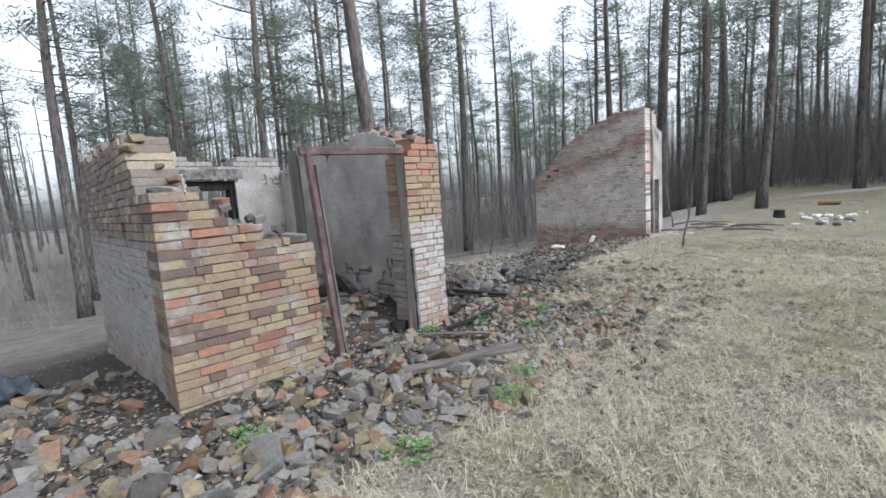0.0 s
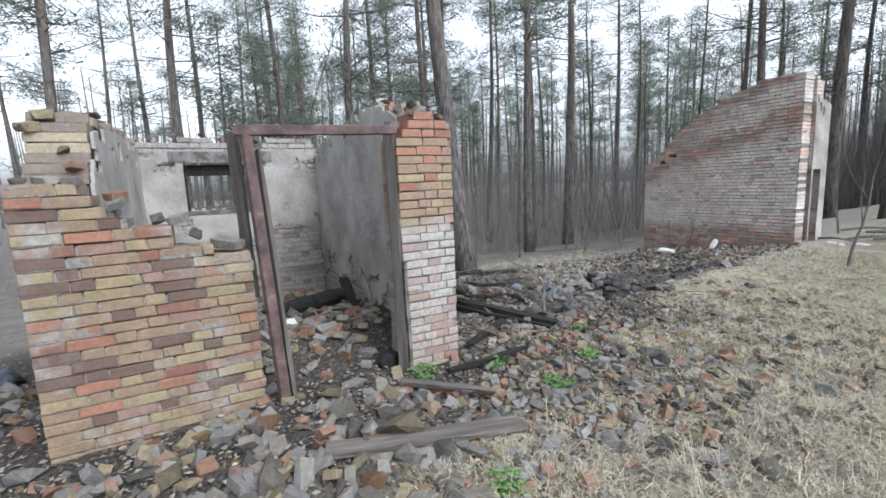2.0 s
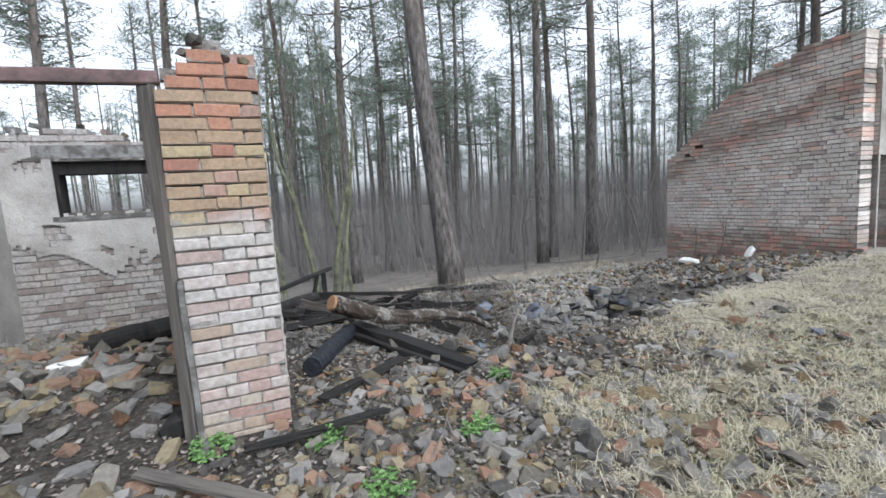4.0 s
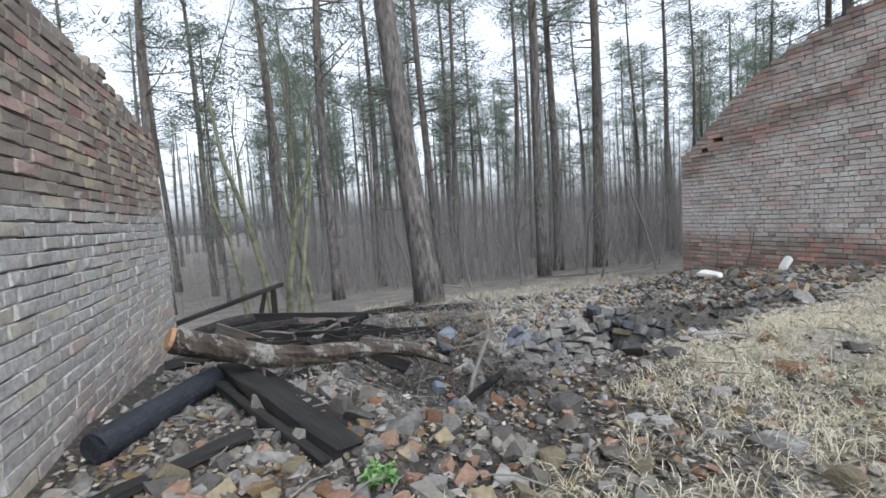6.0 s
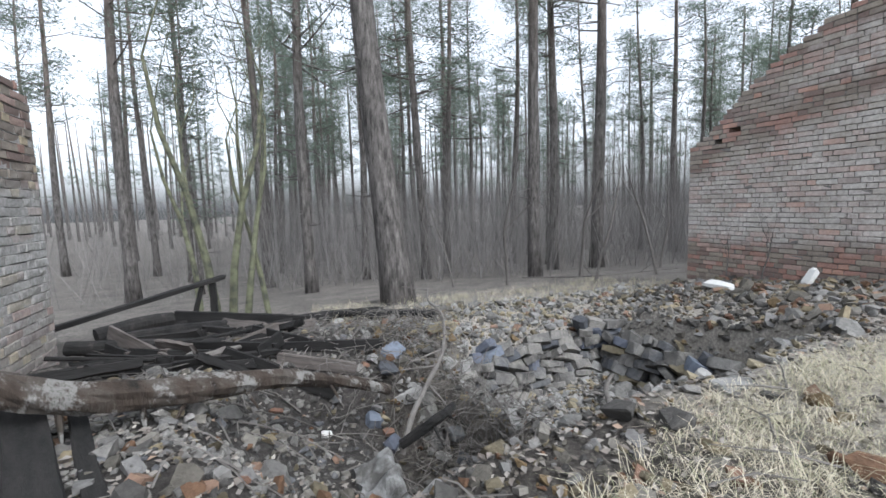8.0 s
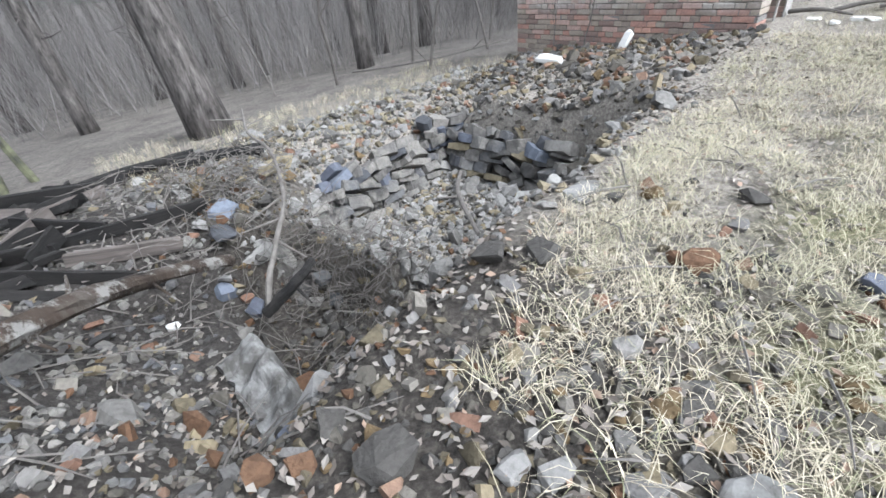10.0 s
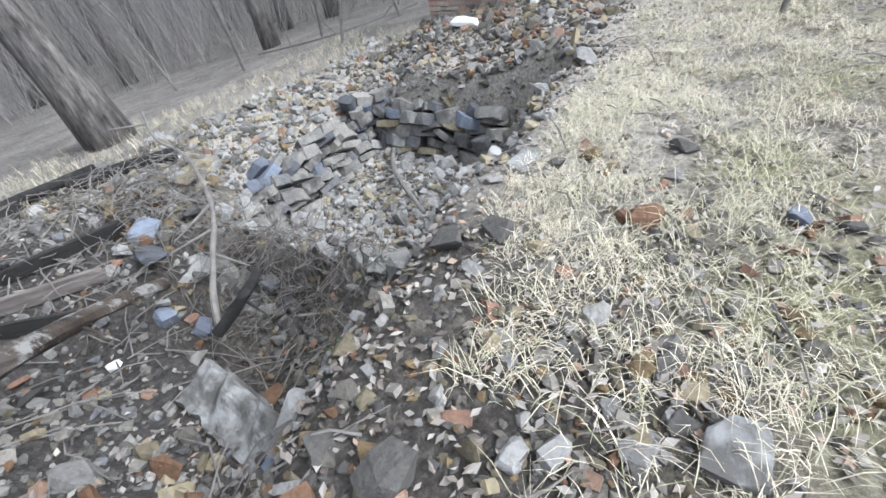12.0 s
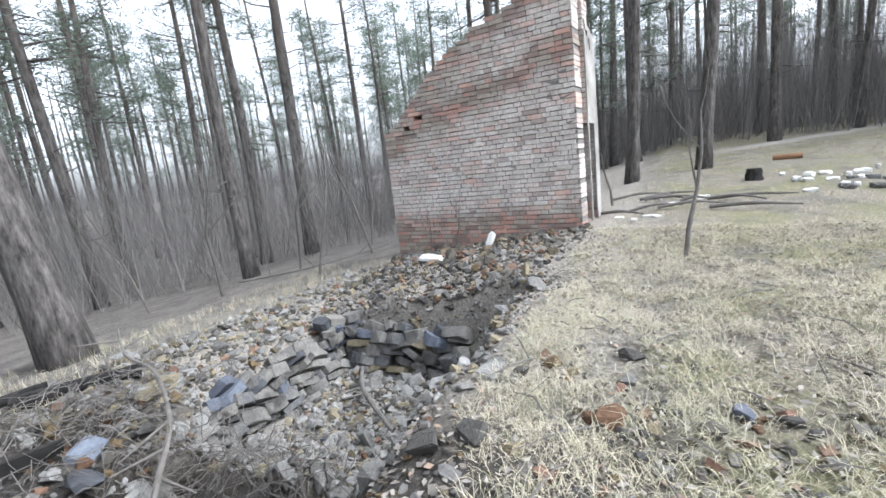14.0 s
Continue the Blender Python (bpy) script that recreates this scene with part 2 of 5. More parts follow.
m.l.new(thin.outputs[0], both.inputs[2])
m.l.new(both.outputs[0], m.n["Material Output"].inputs[0])
m = Mat("bare_twigs", 0.95)
TWIGS = m.done(m.mix(m.each(), (0.1, 0.088, 0.08), (0.25, 0.226, 0.206)), None, 0.4, 0.01, 0.6)
m = Mat("dead_branch", 0.95)
BRANCH = m.done(m.mix(m.noise(12, 5), (0.045, 0.038, 0.032), (0.19, 0.168, 0.145)), m.noise(40, 5), 0.5)
m = Mat("dry_grass", 0.9)
c = m.ramp(m.each(), [(0, (0.27, 0.215, 0.115)), (0.35, (0.42, 0.35, 0.205)), (0.6, (0.34, 0.285, 0.185)), (0.8, (0.48, 0.41, 0.265)), (0.88, (0.2, 0.205, 0.085))])
c = m.mix(m.ramp(m.noise(0.7, 4), [(0.46, 0.0), (0.62, 0.42)]), c, (0.29, 0.275, 0.125))
STRAW = m.done(c, None, 0.4, 0.01, 0.66, 1.08)
m = Mat("dead_leaf", 0.85)
LEAF = m.done(m.ramp(m.each(), [(0, (0.08, 0.062, 0.047)), (0.3, (0.15, 0.12, 0.095)), (0.6, (0.2, 0.172, 0.14)), (0.88, (0.27, 0.236, 0.19)), (0.93, (0.22, 0.13, 0.07))], True))
m = Mat("green_leaf", 0.7)
GREEN = m.done(m.mix(m.each(), (0.05, 0.12, 0.025), (0.13, 0.24, 0.06)), None, 0.4, 0.01, 0.9)
m = Mat("brown_paint", 0.65, 0.1)
c = m.ramp(m.noise(9, 6), [(0.35, (0.05, 0.032, 0.03)), (0.6, (0.115, 0.055, 0.05)), (0.8, (0.2, 0.16, 0.145))])
STEEL = m.done(c, m.noise(30, 5), 0.4, 0.006)
m = Mat("dark_plastic", 0.35)
TARP = m.done(m.mix(m.noise(5, 4), (0.012, 0.016, 0.025), (0.06, 0.075, 0.1)), m.noise(9, 4), 0.8, 0.05)
m = Mat("pipe_coating", 0.6)
PIPE = m.done(m.mix(m.noise(6, 5), (0.005, 0.006, 0.009), (0.02, 0.024, 0.036)), m.noise(14, 5), 1.0, 0.03)

m = Mat("ground", 0.97)
fine = m.noise(26, 6, 0.7)
earth = m.ramp(fine, [(0.3, (0.02, 0.017, 0.014)), (0.5, (0.048, 0.041, 0.034)), (0.7, (0.11, 0.096, 0.079))])
litter = m.ramp(m.noise(17, 7, 0.75), [(0.3, (0.065, 0.056, 0.048)), (0.5, (0.15, 0.132, 0.114)), (0.7, (0.26, 0.232, 0.2))])
straw = m.ramp(m.noise(34, 7, 0.8), [(0.3, (0.05, 0.042, 0.033)), (0.5, (0.17, 0.147, 0.11)), (0.7, (0.4, 0.355, 0.275))])
litter = m.mix(0.7, litter, m.ramp(m.noise(1.3, 6, 0.7), [(0.32, 0.35), (0.62, 1.0)]), "MULTIPLY")
moss = m.ramp(m.noise(30, 6, 0.7), [(0.3, (0.09, 0.085, 0.04)), (0.7, (0.24, 0.225, 0.1))])
straw = m.mix(m.ramp(m.noise(0.7, 4), [(0.44, 0.0), (0.6, 0.85)]), straw, moss)
straw = m.mix(m.ramp(m.noise(1.6, 5), [(0.5, 0.0), (0.64, 0.75)]), straw, litter)
edge = m.math("ADD", m.axis(1), m.math("MULTIPLY", m.math("SUBTRACT", m.noise(1.0, 4), 0.5), 1.6))
shift = m.math("SUBTRACT", edge, m.math("MULTIPLY", m.axis(0), 0.12))
col = m.mix(m.ramp(m.math("ADD", m.math("MULTIPLY", shift, 0.2), 0.5), [(0.2, 0.0), (0.36, 1.0)]), straw, earth)
soot = m.ramp(m.noise(24, 6, 0.75), [(0.3, (0.012, 0.011, 0.01)), (0.5, (0.04, 0.035, 0.031)), (0.7, (0.1, 0.089, 0.078))])
bx, by = m.math("SUBTRACT", m.axis(0), 1.3), m.math("SUBTRACT", m.axis(1), 2.9)
burnt = m.math("ADD", m.math("ADD", m.math("MULTIPLY", bx, bx), m.math("MULTIPLY", m.math("MULTIPLY", by, by), 0.55)), m.math("MULTIPLY", m.noise(1.4, 4), 2.0))
col = m.mix(m.ramp(m.math("MULTIPLY", burnt, 0.2), [(0.55, 0.9), (0.85, 0.0)]), col, soot)
gravel = m.ramp(m.noise(30, 6, 0.75), [(0.3, (0.11, 0.096, 0.08)), (0.5, (0.24, 0.213, 0.178)), (0.7, (0.44, 0.4, 0.34))])
spoil = m.math("ADD", m.math("MULTIPLY", m.axis(0), 0.1), m.math("MULTIPLY", m.math("SUBTRACT", m.noise(1.2, 4), 0.5), 0.2))
col = m.mix(m.math("MULTIPLY", m.ramp(spoil, [(0.34, 0.0), (0.46, 0.9)]), m.ramp(m.math("ADD", m.math("MULTIPLY", shift, 0.2), 0.5), [(0.2, 0.0), (0.36, 1.0)])), col, gravel)
col = m.mix(m.ramp(m.math("MULTIPLY", edge, 0.1), [(0.42, 0.0), (0.62, 1.0)]), col, litter)
road = m.math("ABSOLUTE", m.math("SUBTRACT", m.math("ADD", m.axis(0), m.math("MULTIPLY", m.axis(1), 0.85)), 20.5))
road = m.math("MULTIPLY", m.ramp(m.math("DIVIDE", road, 3.0), [(0.15, 0.75), (0.4, 0.0)]), m.ramp(m.math("MULTIPLY", edge, -0.1), [(0.0, 0.0), (0.15, 1.0)]))
col = m.mix(road, col, m.ramp(fine, [(0.3, (0.24, 0.22, 0.2)), (0.7, (0.4, 0.375, 0.34))]))
GROUND = m.done(col, m.noise(40, 8, 0.75), 0.9, 0.03, 0.85)


# ---- helpers ----
def obj(name, verts, faces, material, parent=None, label="", smooth=False):
    me = bpy.data.meshes.new(name)
    me.from_pydata([tuple(v) for v in verts], [], faces)
    me.materials.append(material)
    if smooth:
        me.polygons.foreach_set("use_smooth", [True] * len(me.polygons))
    me.update()
    ob = new(name, me)
    ob.parent = parent
    if label:
        tagged(ob, label)
    return ob


def part(name, bm, material, parent, label=""):
    me = bpy.data.meshes.new(name)
    bm.to_mesh(me)
    bm.free()
    me.materials.append(material)
    ob = new(name, me)
    ob.parent = parent
    if label:
        tagged(ob, label)
    return ob


def shared(name, me, parent, m):
    ob = new(name, me)
    ob.parent = parent
    ob.matrix_basis = m
    return ob


CUBE = [(0, 3, 2, 1), (4, 5, 6, 7), (0, 1, 5, 4), (1, 2, 6, 5), (2, 3, 7, 6), (3, 0, 4, 7)]


class Heap:
    """Gathers verts and faces of many pieces."""

    def __init__(self):
        self.v, self.f = [], []

    def box(self, x0, x1, y0, y1, z0, z1):
        k = len(self.v)
        self.v += [(x0, y0, z0), (x1, y0, z0), (x1, y1, z0), (x0, y1, z0), (x0, y0, z1), (x1, y0, z1), (x1, y1, z1), (x0, y1, z1)]
        self.f += [tuple(k + i for i in q) for q in CUBE]

    def add(self, verts, faces):
        k = len(self.v)
        self.v += [tuple(p) for p in verts]
        self.f += [tuple(k + i for i in q) for q in faces]

    def tube(self, pts, radii, sides=8, rough=0.0, rng=random, caps=True):
        k = len(self.v)
        pts = [Vector(p) for p in pts]
        for i, p in enumerate(pts):
            d = (pts[min(i + 1, len(pts) - 1)] - pts[max(i - 1, 0)]).normalized()
            a = d.orthogonal().normalized() if abs(d.z) < 0.9 else Vector((1, 0, 0)).cross(d).normalized()
            if abs(d.z) < 0.9:
                a = d.cross(Vector((0, 0, 1))).normalized()
            b = d.cross(a)
            for j in range(sides):
                w = 2 * math.pi * j / sides
                r = radii[i] * (1 + rough * rng.uniform(-1, 1))
                self.v.append(tuple(p + (a * math.cos(w) + b * math.sin(w)) * r))
        for i in range(len(pts) - 1):
            for j in range(sides):
                q = (j + 1) % sides
                self.f.append((k + i * sides + j, k + i * sides + q, k + (i + 1) * sides + q, k + (i + 1) * sides + j))
        if caps and sides > 2:
            self.f.append(tuple(k + j for j in reversed(range(sides))))
            self.f.append(tuple(k + (len(pts) - 1) * sides + j for j in range(sides)))


def smooth01(a, b, x):
    t = min(1.0, max(0.0, (x - a) / (b - a)))
    return t * t * (3 - 2 * t)


def nz(x, y, s, k=0.0):
    return noise.noise((x * s, y * s, k))


# ---- ground ----
def pit_left(x):
    return float(np.interp(x, (2.6, 3.2, 3.8, 4.3, 5.1, 6.6), (2.35, 2.55, 3.1, 3.6, 3.64, 3.66)))


def ground(x, y):
    slope = -0.12 * (y - 1.0) if y > 1.0 else 0.0
    z = max(slope, -2.2) if y < 19 else -2.2
    z += 0.044 * min(max(0.0, x - 7), 45) * min(1, max(0, 1 - (y - 1) / 8))
    far = smooth01(12, 40, math.hypot(x - 3, y))
    z += nz(x, y, 0.12, 3) * (0.12 + 0.5 * far) + nz(x, y, 0.9, 5) * 0.045 + nz(x, y, 2.6, 7) * 0.02
    # rubble inside and before the hut
    inside = smooth01(-3.3, -2.6, x) * smooth01(0.1, -0.4, x) * smooth01(0.1, 0.9, y) * smooth01(4.2, 3.6, y)
    z += 0.34 * inside + 0.1 * smooth01(1.3, 0.2, math.hypot(x + 1.6, y + 0.4))
    # bank of debris before the far ruin
    z += 0.05 * smooth01(2.6, 0.4, math.hypot((x - 8.0) * 0.9, y - 2.6))
    w = nz(x, y, 1.6, 9) * 0.16
    # shallow basin round the pit, deepest along its stone-lined sides
    z -= 0.36 * smooth01(4.9, 3.7, y + w) * smooth01(2.9, 3.7, y + w) * smooth01(3.6, 4.6, x) * smooth01(8.0, 6.6, x)
    z -= 0.2 * smooth01(7.6, 6.5, x + w) * smooth01(5.8, 6.4, x) * smooth01(1.2, 2.0, y) * smooth01(3.4, 2.6, y)
    z -= 0.62 * smooth01(1.4, 2.35, x + w) * smooth01(0.25, 0.95, y + w) * smooth01(3.1, 2.3, y) * smooth01(3.2, 2.7, x)
    z -= 0.2 * smooth01(1.0, 0.3, math.hypot(x - 2.95, y - 2.85))
    # the trench, its near end a deeper hole behind an earth ridge
    rim = y + w - 0.35 - 0.12 * (x - 2.6)
    end = x + 0.5 * w - 6.38 + 0.08 * (y - 2.7)
    left = pit_left(x) - y - 0.4 * w
    cut = smooth01(2.6, 2.76, x + 0.4 * w) * smooth01(0.22, -0.1, end) * smooth01(0.0, 1.1, rim) * smooth01(-0.3, 0.12, left)
    floor = -1.22 + 0.1 * nz(x, y, 1.3, 2)
    near = smooth01(3.75, 3.5, x + 0.25 * (y - 2.0) + 0.6 * w)
    floor += near * 0.12 - 0.2 * near * smooth01(0.5, 0.1, math.hypot(x - 2.95, y - 2.05))
    ridge = smooth01(0.24, 0.06, abs(x - 3.78 + 0.3 * (y - 2.1) + 0.5 * w)) * smooth01(1.2, 1.7, y + w)
    floor += ridge * (0.5 + 0.12 * nz(x, y, 4.0, 6))
    z += cut * (floor - z)
    # sandy hollow undercut in the end bank
    z -= 0.5 * smooth01(0.46, 0.24, math.hypot((x - 6.22) * 1.1, (y - 1.35) * 0.8) + 0.5 * w)
    z += cut * nz(x, y, 5.0, 4) * 0.05 + cut * nz(x, y, 11.0, 4) * 0.025
    return z


def steps(a, b, fine, far, grow):
    mid = list(np.arange(a, b + 1e-6, fine))
    lo, hi, d = [], [], fine
    while (lo[-1] if lo else a) > -far:
        d *= grow
        lo.append((lo[-1] if lo else a) - d)
    d = fine
    while (hi[-1] if hi else b) < far:
        d *= grow
        hi.append((hi[-1] if hi else b) + d)
    return lo[::-1] + mid + hi


GX, GY = steps(-5.5, 9.8, 0.07, 260, 1.13), steps(-4.6, 6.2, 0.07, 260, 1.13)
gv = [(x, y, ground(x, y)) for y in GY for x in GX]
nx = len(GX)
gf = [(j * nx + i, j * nx + i + 1, (j + 1) * nx + i + 1, (j + 1) * nx + i) for j in range(len(GY) - 1) for i in range(nx - 1)]
tagged(obj("ground", gv, gf, GROUND, smooth=True), "bare earth with leaf litter, dry grass and rubble", "ground", kind="structure")

# ---- brick walls ----
PITCH = 0.079
BRICK_MESHES = {}


def brick_mesh(length, material, rng, depth=0.115):
    """One of a few worn bricks of that length, its outer face on y = 0."""
    key = (length, material.name, depth, rng.randrange(4))
    if key not in BRICK_MESHES:
        bm = bmesh.new()
        h = Heap()
        h.box(0, length - 0.009, 0, depth, 0, PITCH - 0.009)
        vs = [bm.verts.new(p) for p in h.v]
        for f in h.f:
            bm.faces.new([vs[i] for i in f])
        bmesh.ops.bevel(bm, geom=[e for e in bm.edges if all(v.co.y < 0.01 for v in e.verts)], offset=0.006, segments=1, affect="EDGES")
        for v in bm.verts:
            v.co += Vector((rng.uniform(-1, 1), rng.uniform(-1, 1), rng.uniform(-1, 1))) * 0.0042
        me = bpy.data.meshes.new("brick")
        bm.to_mesh(me)
        bm.free()
        me.materials.append(material)
        BRICK_MESHES[key] = me
    return BRICK_MESHES[key]


def brick_wall(name, label, m, length, top, thick, material, seed, holes=(), singles=300, first=None, z0=-0.6, ragged=0.06, mortar=None):
    """A brick wall along local x, its seen face on local y = 0, up to top(x); holes are (x0, x1, z0, z1)."""
    rng = random.Random(seed)
    wall = new(name)
    wall.matrix_basis = m
    tagged(wall, label, "wall", kind="structure")
    core, rest, count = Heap(), Heap(), 0
    zs = z0
    row = 0
    while zs < 5:
        spans, start = [], None
        for k in range(int(length / 0.0625) + 2):
            s = min(k * 0.0625, length)
            solid = k * 0.0625 < length + 1e-6 and top(s) + rng.uniform(-ragged, ragged) * (0.04 < s < length - 0.04) >= zs + PITCH
            if solid and any(a < s < b and c < zs + 0.04 < d for a, b, c, d in holes):
                solid = False
            if solid and start is None:
                start = s
            if not solid and start is not None:
                spans.append((start, min((k - 1) * 0.0625, length)))
                start = None
        if start is not None:
            spans.append((start, length))
        for a, b in spans:
            if b - a < 0.06:
                continue
            core.box(a + 0.009, b - 0.009, 0.0075, thick - 0.012, zs - 0.004, zs + PITCH - 0.02)
            s, flip = a, row % 2
            if flip:
                s = a - 0.0
            long = flip == 0
            while s < b - 0.03:
                want = 0.26 if long else 0.13
                if s == a and flip:
                    want = 0.19
                want = min(want, b - s)
                long = rng.random() < 0.3 if want > 0.2 else rng.random() < 0.75
                if want > 0.05:
                    ends = s < a + 0.02 or s + want > b - 0.02
                    at = Matrix.Translation((s + 0.006, rng.uniform(-0.007, 0.006), zs + rng.uniform(-0.002, 0.002))) @ Matrix.Rotation(0.0 if ends else rng.uniform(-0.012, 0.012), 4, "Z")
                    me = brick_mesh(round(want, 2), material, rng, thick - 0.004 if ends else 0.115)
                    if count < singles and (first is None or first(s, zs)):
                        shared("brick", me, wall, at)
                        count += 1
                    else:
                        rest.add([at @ v.co for v in me.vertices], [tuple(p.vertices) for p in me.polygons])
                s += want
        zs += PITCH
        row += 1
    obj("mortar_core", core.v, core.f, mortar or MORTAR, wall)
    if rest.f:
        tagged(obj("brickwork", rest.v, rest.f, material, wall), kind="stuff")
    return wall


def plaster(name, wall, length, top, y, depth, seed, holes=(), bottom=None, cell=0.045):
    """A coat of plaster, chipped at its edges, on the face y of a wall."""
    rng = random.Random(seed)
    h = Heap()
    n = int(length / cell)
    for i in range(n):
        x0, x1 = i * cell, (i + 1) * cell
        lo = bottom(x0) if bottom else -0.4
        z = lo
        while z < top(x0) - 0.03:
            z1 = min(z + cell * 2, top(x0))
            mid = (x0 + x1) / 2, (z + z1) / 2
            keep = not any(a < mid[0] < b and c < mid[1] < d for a, b, c, d in holes)
            chip = noise.noise((mid[0] * 3, mid[1] * 4, seed)) + 0.35 * noise.noise((mid[0] * 11, mid[1] * 15, seed))
            lim = 0.3 if mid[1] > top(x0) - 0.3 else 0.75
            if mid[1] < lo + 0.35 and bottom:
                lim = 0.12
            if keep and chip < lim:
                h.box(x0, x1, min(y, y + depth), max(y, y + depth), z, z1)
            z = z1
    bm = bmesh.new()
    vs = [bm.verts.new(p) for p in h.v]
    for f in h.f:
        bm.faces.new([vs[i] for i in f])
    bmesh.ops.remove_doubles(bm, verts=bm.verts, dist=0.001)
    part(name, bm, PLASTER, wall, "grey chipped plaster")


def table(pairs):
    xs, ys = [p[0] for p in pairs], [p[1] for p in pairs]
    return lambda s: float(np.interp(s, xs, ys))


T = 0.38
stub_top = table([(0, 1.86), (0.42, 1.86), (0.44, 1.78), (0.62, 1.7), (0.66, 1.6), (0.9, 1.55), (0.92, 1.45), (1.12, 1.45), (1.14, 1.36), (1.45, 1.34)])
brick_wall("wall_front_stub", "broken red and yellow brick front wall stub stepping down to the doorway", pose(-3.2, 0, 0), 1.40, stub_top, T, BRICK_FRONT, 1, ragged=0.0)
pier_top = table([(0, 2.24), (0.1, 2.3), (0.2, 2.43), (0.33, 2.5), (0.4, 2.42), (0.45, 2.36), (0.58, 2.36)])
brick_wall("wall_front_pier", "brick pier beside the doorway, half limewashed, with a crumbling top", pose(-0.58, 0, 0), 0.58, pier_top, T, BRICK_PIER, 2, ragged=0.0)
side_top = table([(0, 2.36), (0.25, 2.4), (0.8, 2.62), (1.4, 2.66), (2.0, 2.6), (2.8, 2.5), (3.6, 2.42), (4.2, 2.3)])
w = brick_wall("wall_side_right", "limewashed brick side wall with bare brown upper courses", pose(0, 0.385, 0, 0, 0, 90), 3.81, lambda s: side_top(s + 0.385), T, BRICK_SIDE, 3, mortar=LIME_MORTAR, first=lambda s, z: 0.0 < z and s < 1.9)
plaster("plaster_coat", w, 3.4, lambda s: side_top(s + 0.385) - 0.04, T, 0.025, 4, bottom=lambda s: 0.42 + 0.1 * math.sin(s * 5))
left_top = table([(0, 2.6), (0.8, 2.5), (2.0, 2.52), (3.0, 2.45), (3.5, 2.36), (3.65, 2.1), (3.81, 1.9)])
w = brick_wall("wall_side_left", "weathered brick side wall with a ragged sloping top", pose(-3.2, 4.2, 0, 0, 0, -90), 3.815, left_top, T, BRICK_SIDE, 5, holes=((2.75, 3.0, 1.38, 1.62),), first=lambda s, z: s > 2.2 and z > 0.1)
plaster("plaster_coat", w, 3.78, lambda s: left_top(s) - 0.12, T, 0.025, 6, holes=((2.75, 3.0, 1.38, 1.62),))
back_top = table([(0, 2.5), (0.5, 2.6), (0.9, 2.62), (1.2, 2.5), (1.5, 2.45), (1.7, 2.62), (2.1, 2.6), (2.44, 2.55)])
WIN = (0.52, 1.60, 1.49, 2.2)
w = brick_wall("wall_back", "plastered back wall with a small window opening and bare lower bricks", pose(-2.82, 3.8, 0), 2.44, back_top, T, BRICK_INNER, 7, holes=(WIN,))
plaster("plaster_coat", w, 2.43, lambda s: back_top(s) - 0.22, -0.001, -0.022, 8, holes=(WIN,), bottom=lambda s: 0.85 + 0.2 * math.sin(s * 4) + 0.15 * (s > 1.2))
h = Heap()
h.box(WIN[0] - 0.15, WIN[1] + 0.15, -0.03, T + 0.01, WIN[3] - 0.01, WIN[3] + 0.15)
obj("lintel", h.v, h.f, CONCRETE, w, "grey concrete lintel")
h = Heap()
h.box(WIN[0] - 0.04, WIN[1] + 0.04, -0.035, T, WIN[2] - 0.05, WIN[2] + 0.005)
obj("window_sill", h.v, h.f, CONCRETE, w, "pale concrete sill")
# near-black posts, their colour standing for the shade in the side reveals
for a in (WIN[0], WIN[1] - 0.05):
    h = Heap()
    h.box(a, a + 0.05, 0.05, 0.3, WIN[2] + 0.006, WIN[3] - 0.012)
    obj("window_post", h.v, h.f, CHAR, w, "window frame post, near-black for the shaded side reveal")
# deep near-black board: shade at the top of the reveal, built as a part
h = Heap()
h.box(WIN[0] + 0.055, WIN[1] - 0.055, 0.06, 0.3, WIN[3] - 0.19, WIN[3] - 0.013)
obj("window_head", h.v, h.f, CHAR, w, "deep window frame head, near-black for the shade under the lintel")
h = Heap()
h.box(WIN[0] + 0.055, WIN[1] - 0.055, 0.17, 0.25, WIN[2] + 0.008, WIN[2] + 0.05)
obj("window_rail", h.v, h.f, WOOD, w)

# far ruin
FARX, FARY = 9.36, 1.07
far_top = table([(0, 2.1), (0.22, 2.2), (0.45, 2.42), (0.75, 2.62), (1.05, 2.95), (1.45, 3.22), (1.95, 3.5), (2.5, 3.68), (3.1, 3.82), (3.87, 3.86)])
brick_wall("wall_far_gable", "tall ruined brick gable wall with a stepped broken edge and worn limewash", pose(FARX, 4.94, -0.4, 0, 0, -90), 3.87, lambda s: far_top(s) + 0.4, T, BRICK_FAR, 11, first=lambda s, z: 0.2 < z < 2.2 and 1.0 < s < 3.2,
           holes=((0.32, 0.5, 2.5, 2.56), (0.5, 0.62, 2.42, 2.5), (0.75, 0.9, 2.62, 2.7), (0.62, 0.72, 2.34, 2.4), (0.95, 1.08, 2.66, 2.72)), z0=-0.4, ragged=0.03)
DOOR = (0.06, 0.42, 0.45, 2.15)
w = brick_wall("wall_far_side", "pale plastered side wall of the ruin with an empty doorway", pose(FARX + T, FARY + 0.002, -0.4), 0.72, table([(0, 4.2), (0.3, 4.1), (0.34, 3.7), (0.72, 3.6)]), T, BRICK_FAR, 12, holes=(DOOR,), singles=60, z0=-0.4)
plaster("plaster_coat", w, 0.7, table([(0, 3.7), (0.72, 3.5)]), -0.002, -0.02, 13, holes=(DOOR,))
brick_wall("wall_far_back", "plain rear brick wall of the ruin", pose(FARX + T + 0.74, FARY + T + 3.4, -0.4, 0, 0, -90), 3.4, table([(0, 1.2), (3.4, 3.2)]), T, BRICK_FAR, 14, singles=0, z0=-0.4)


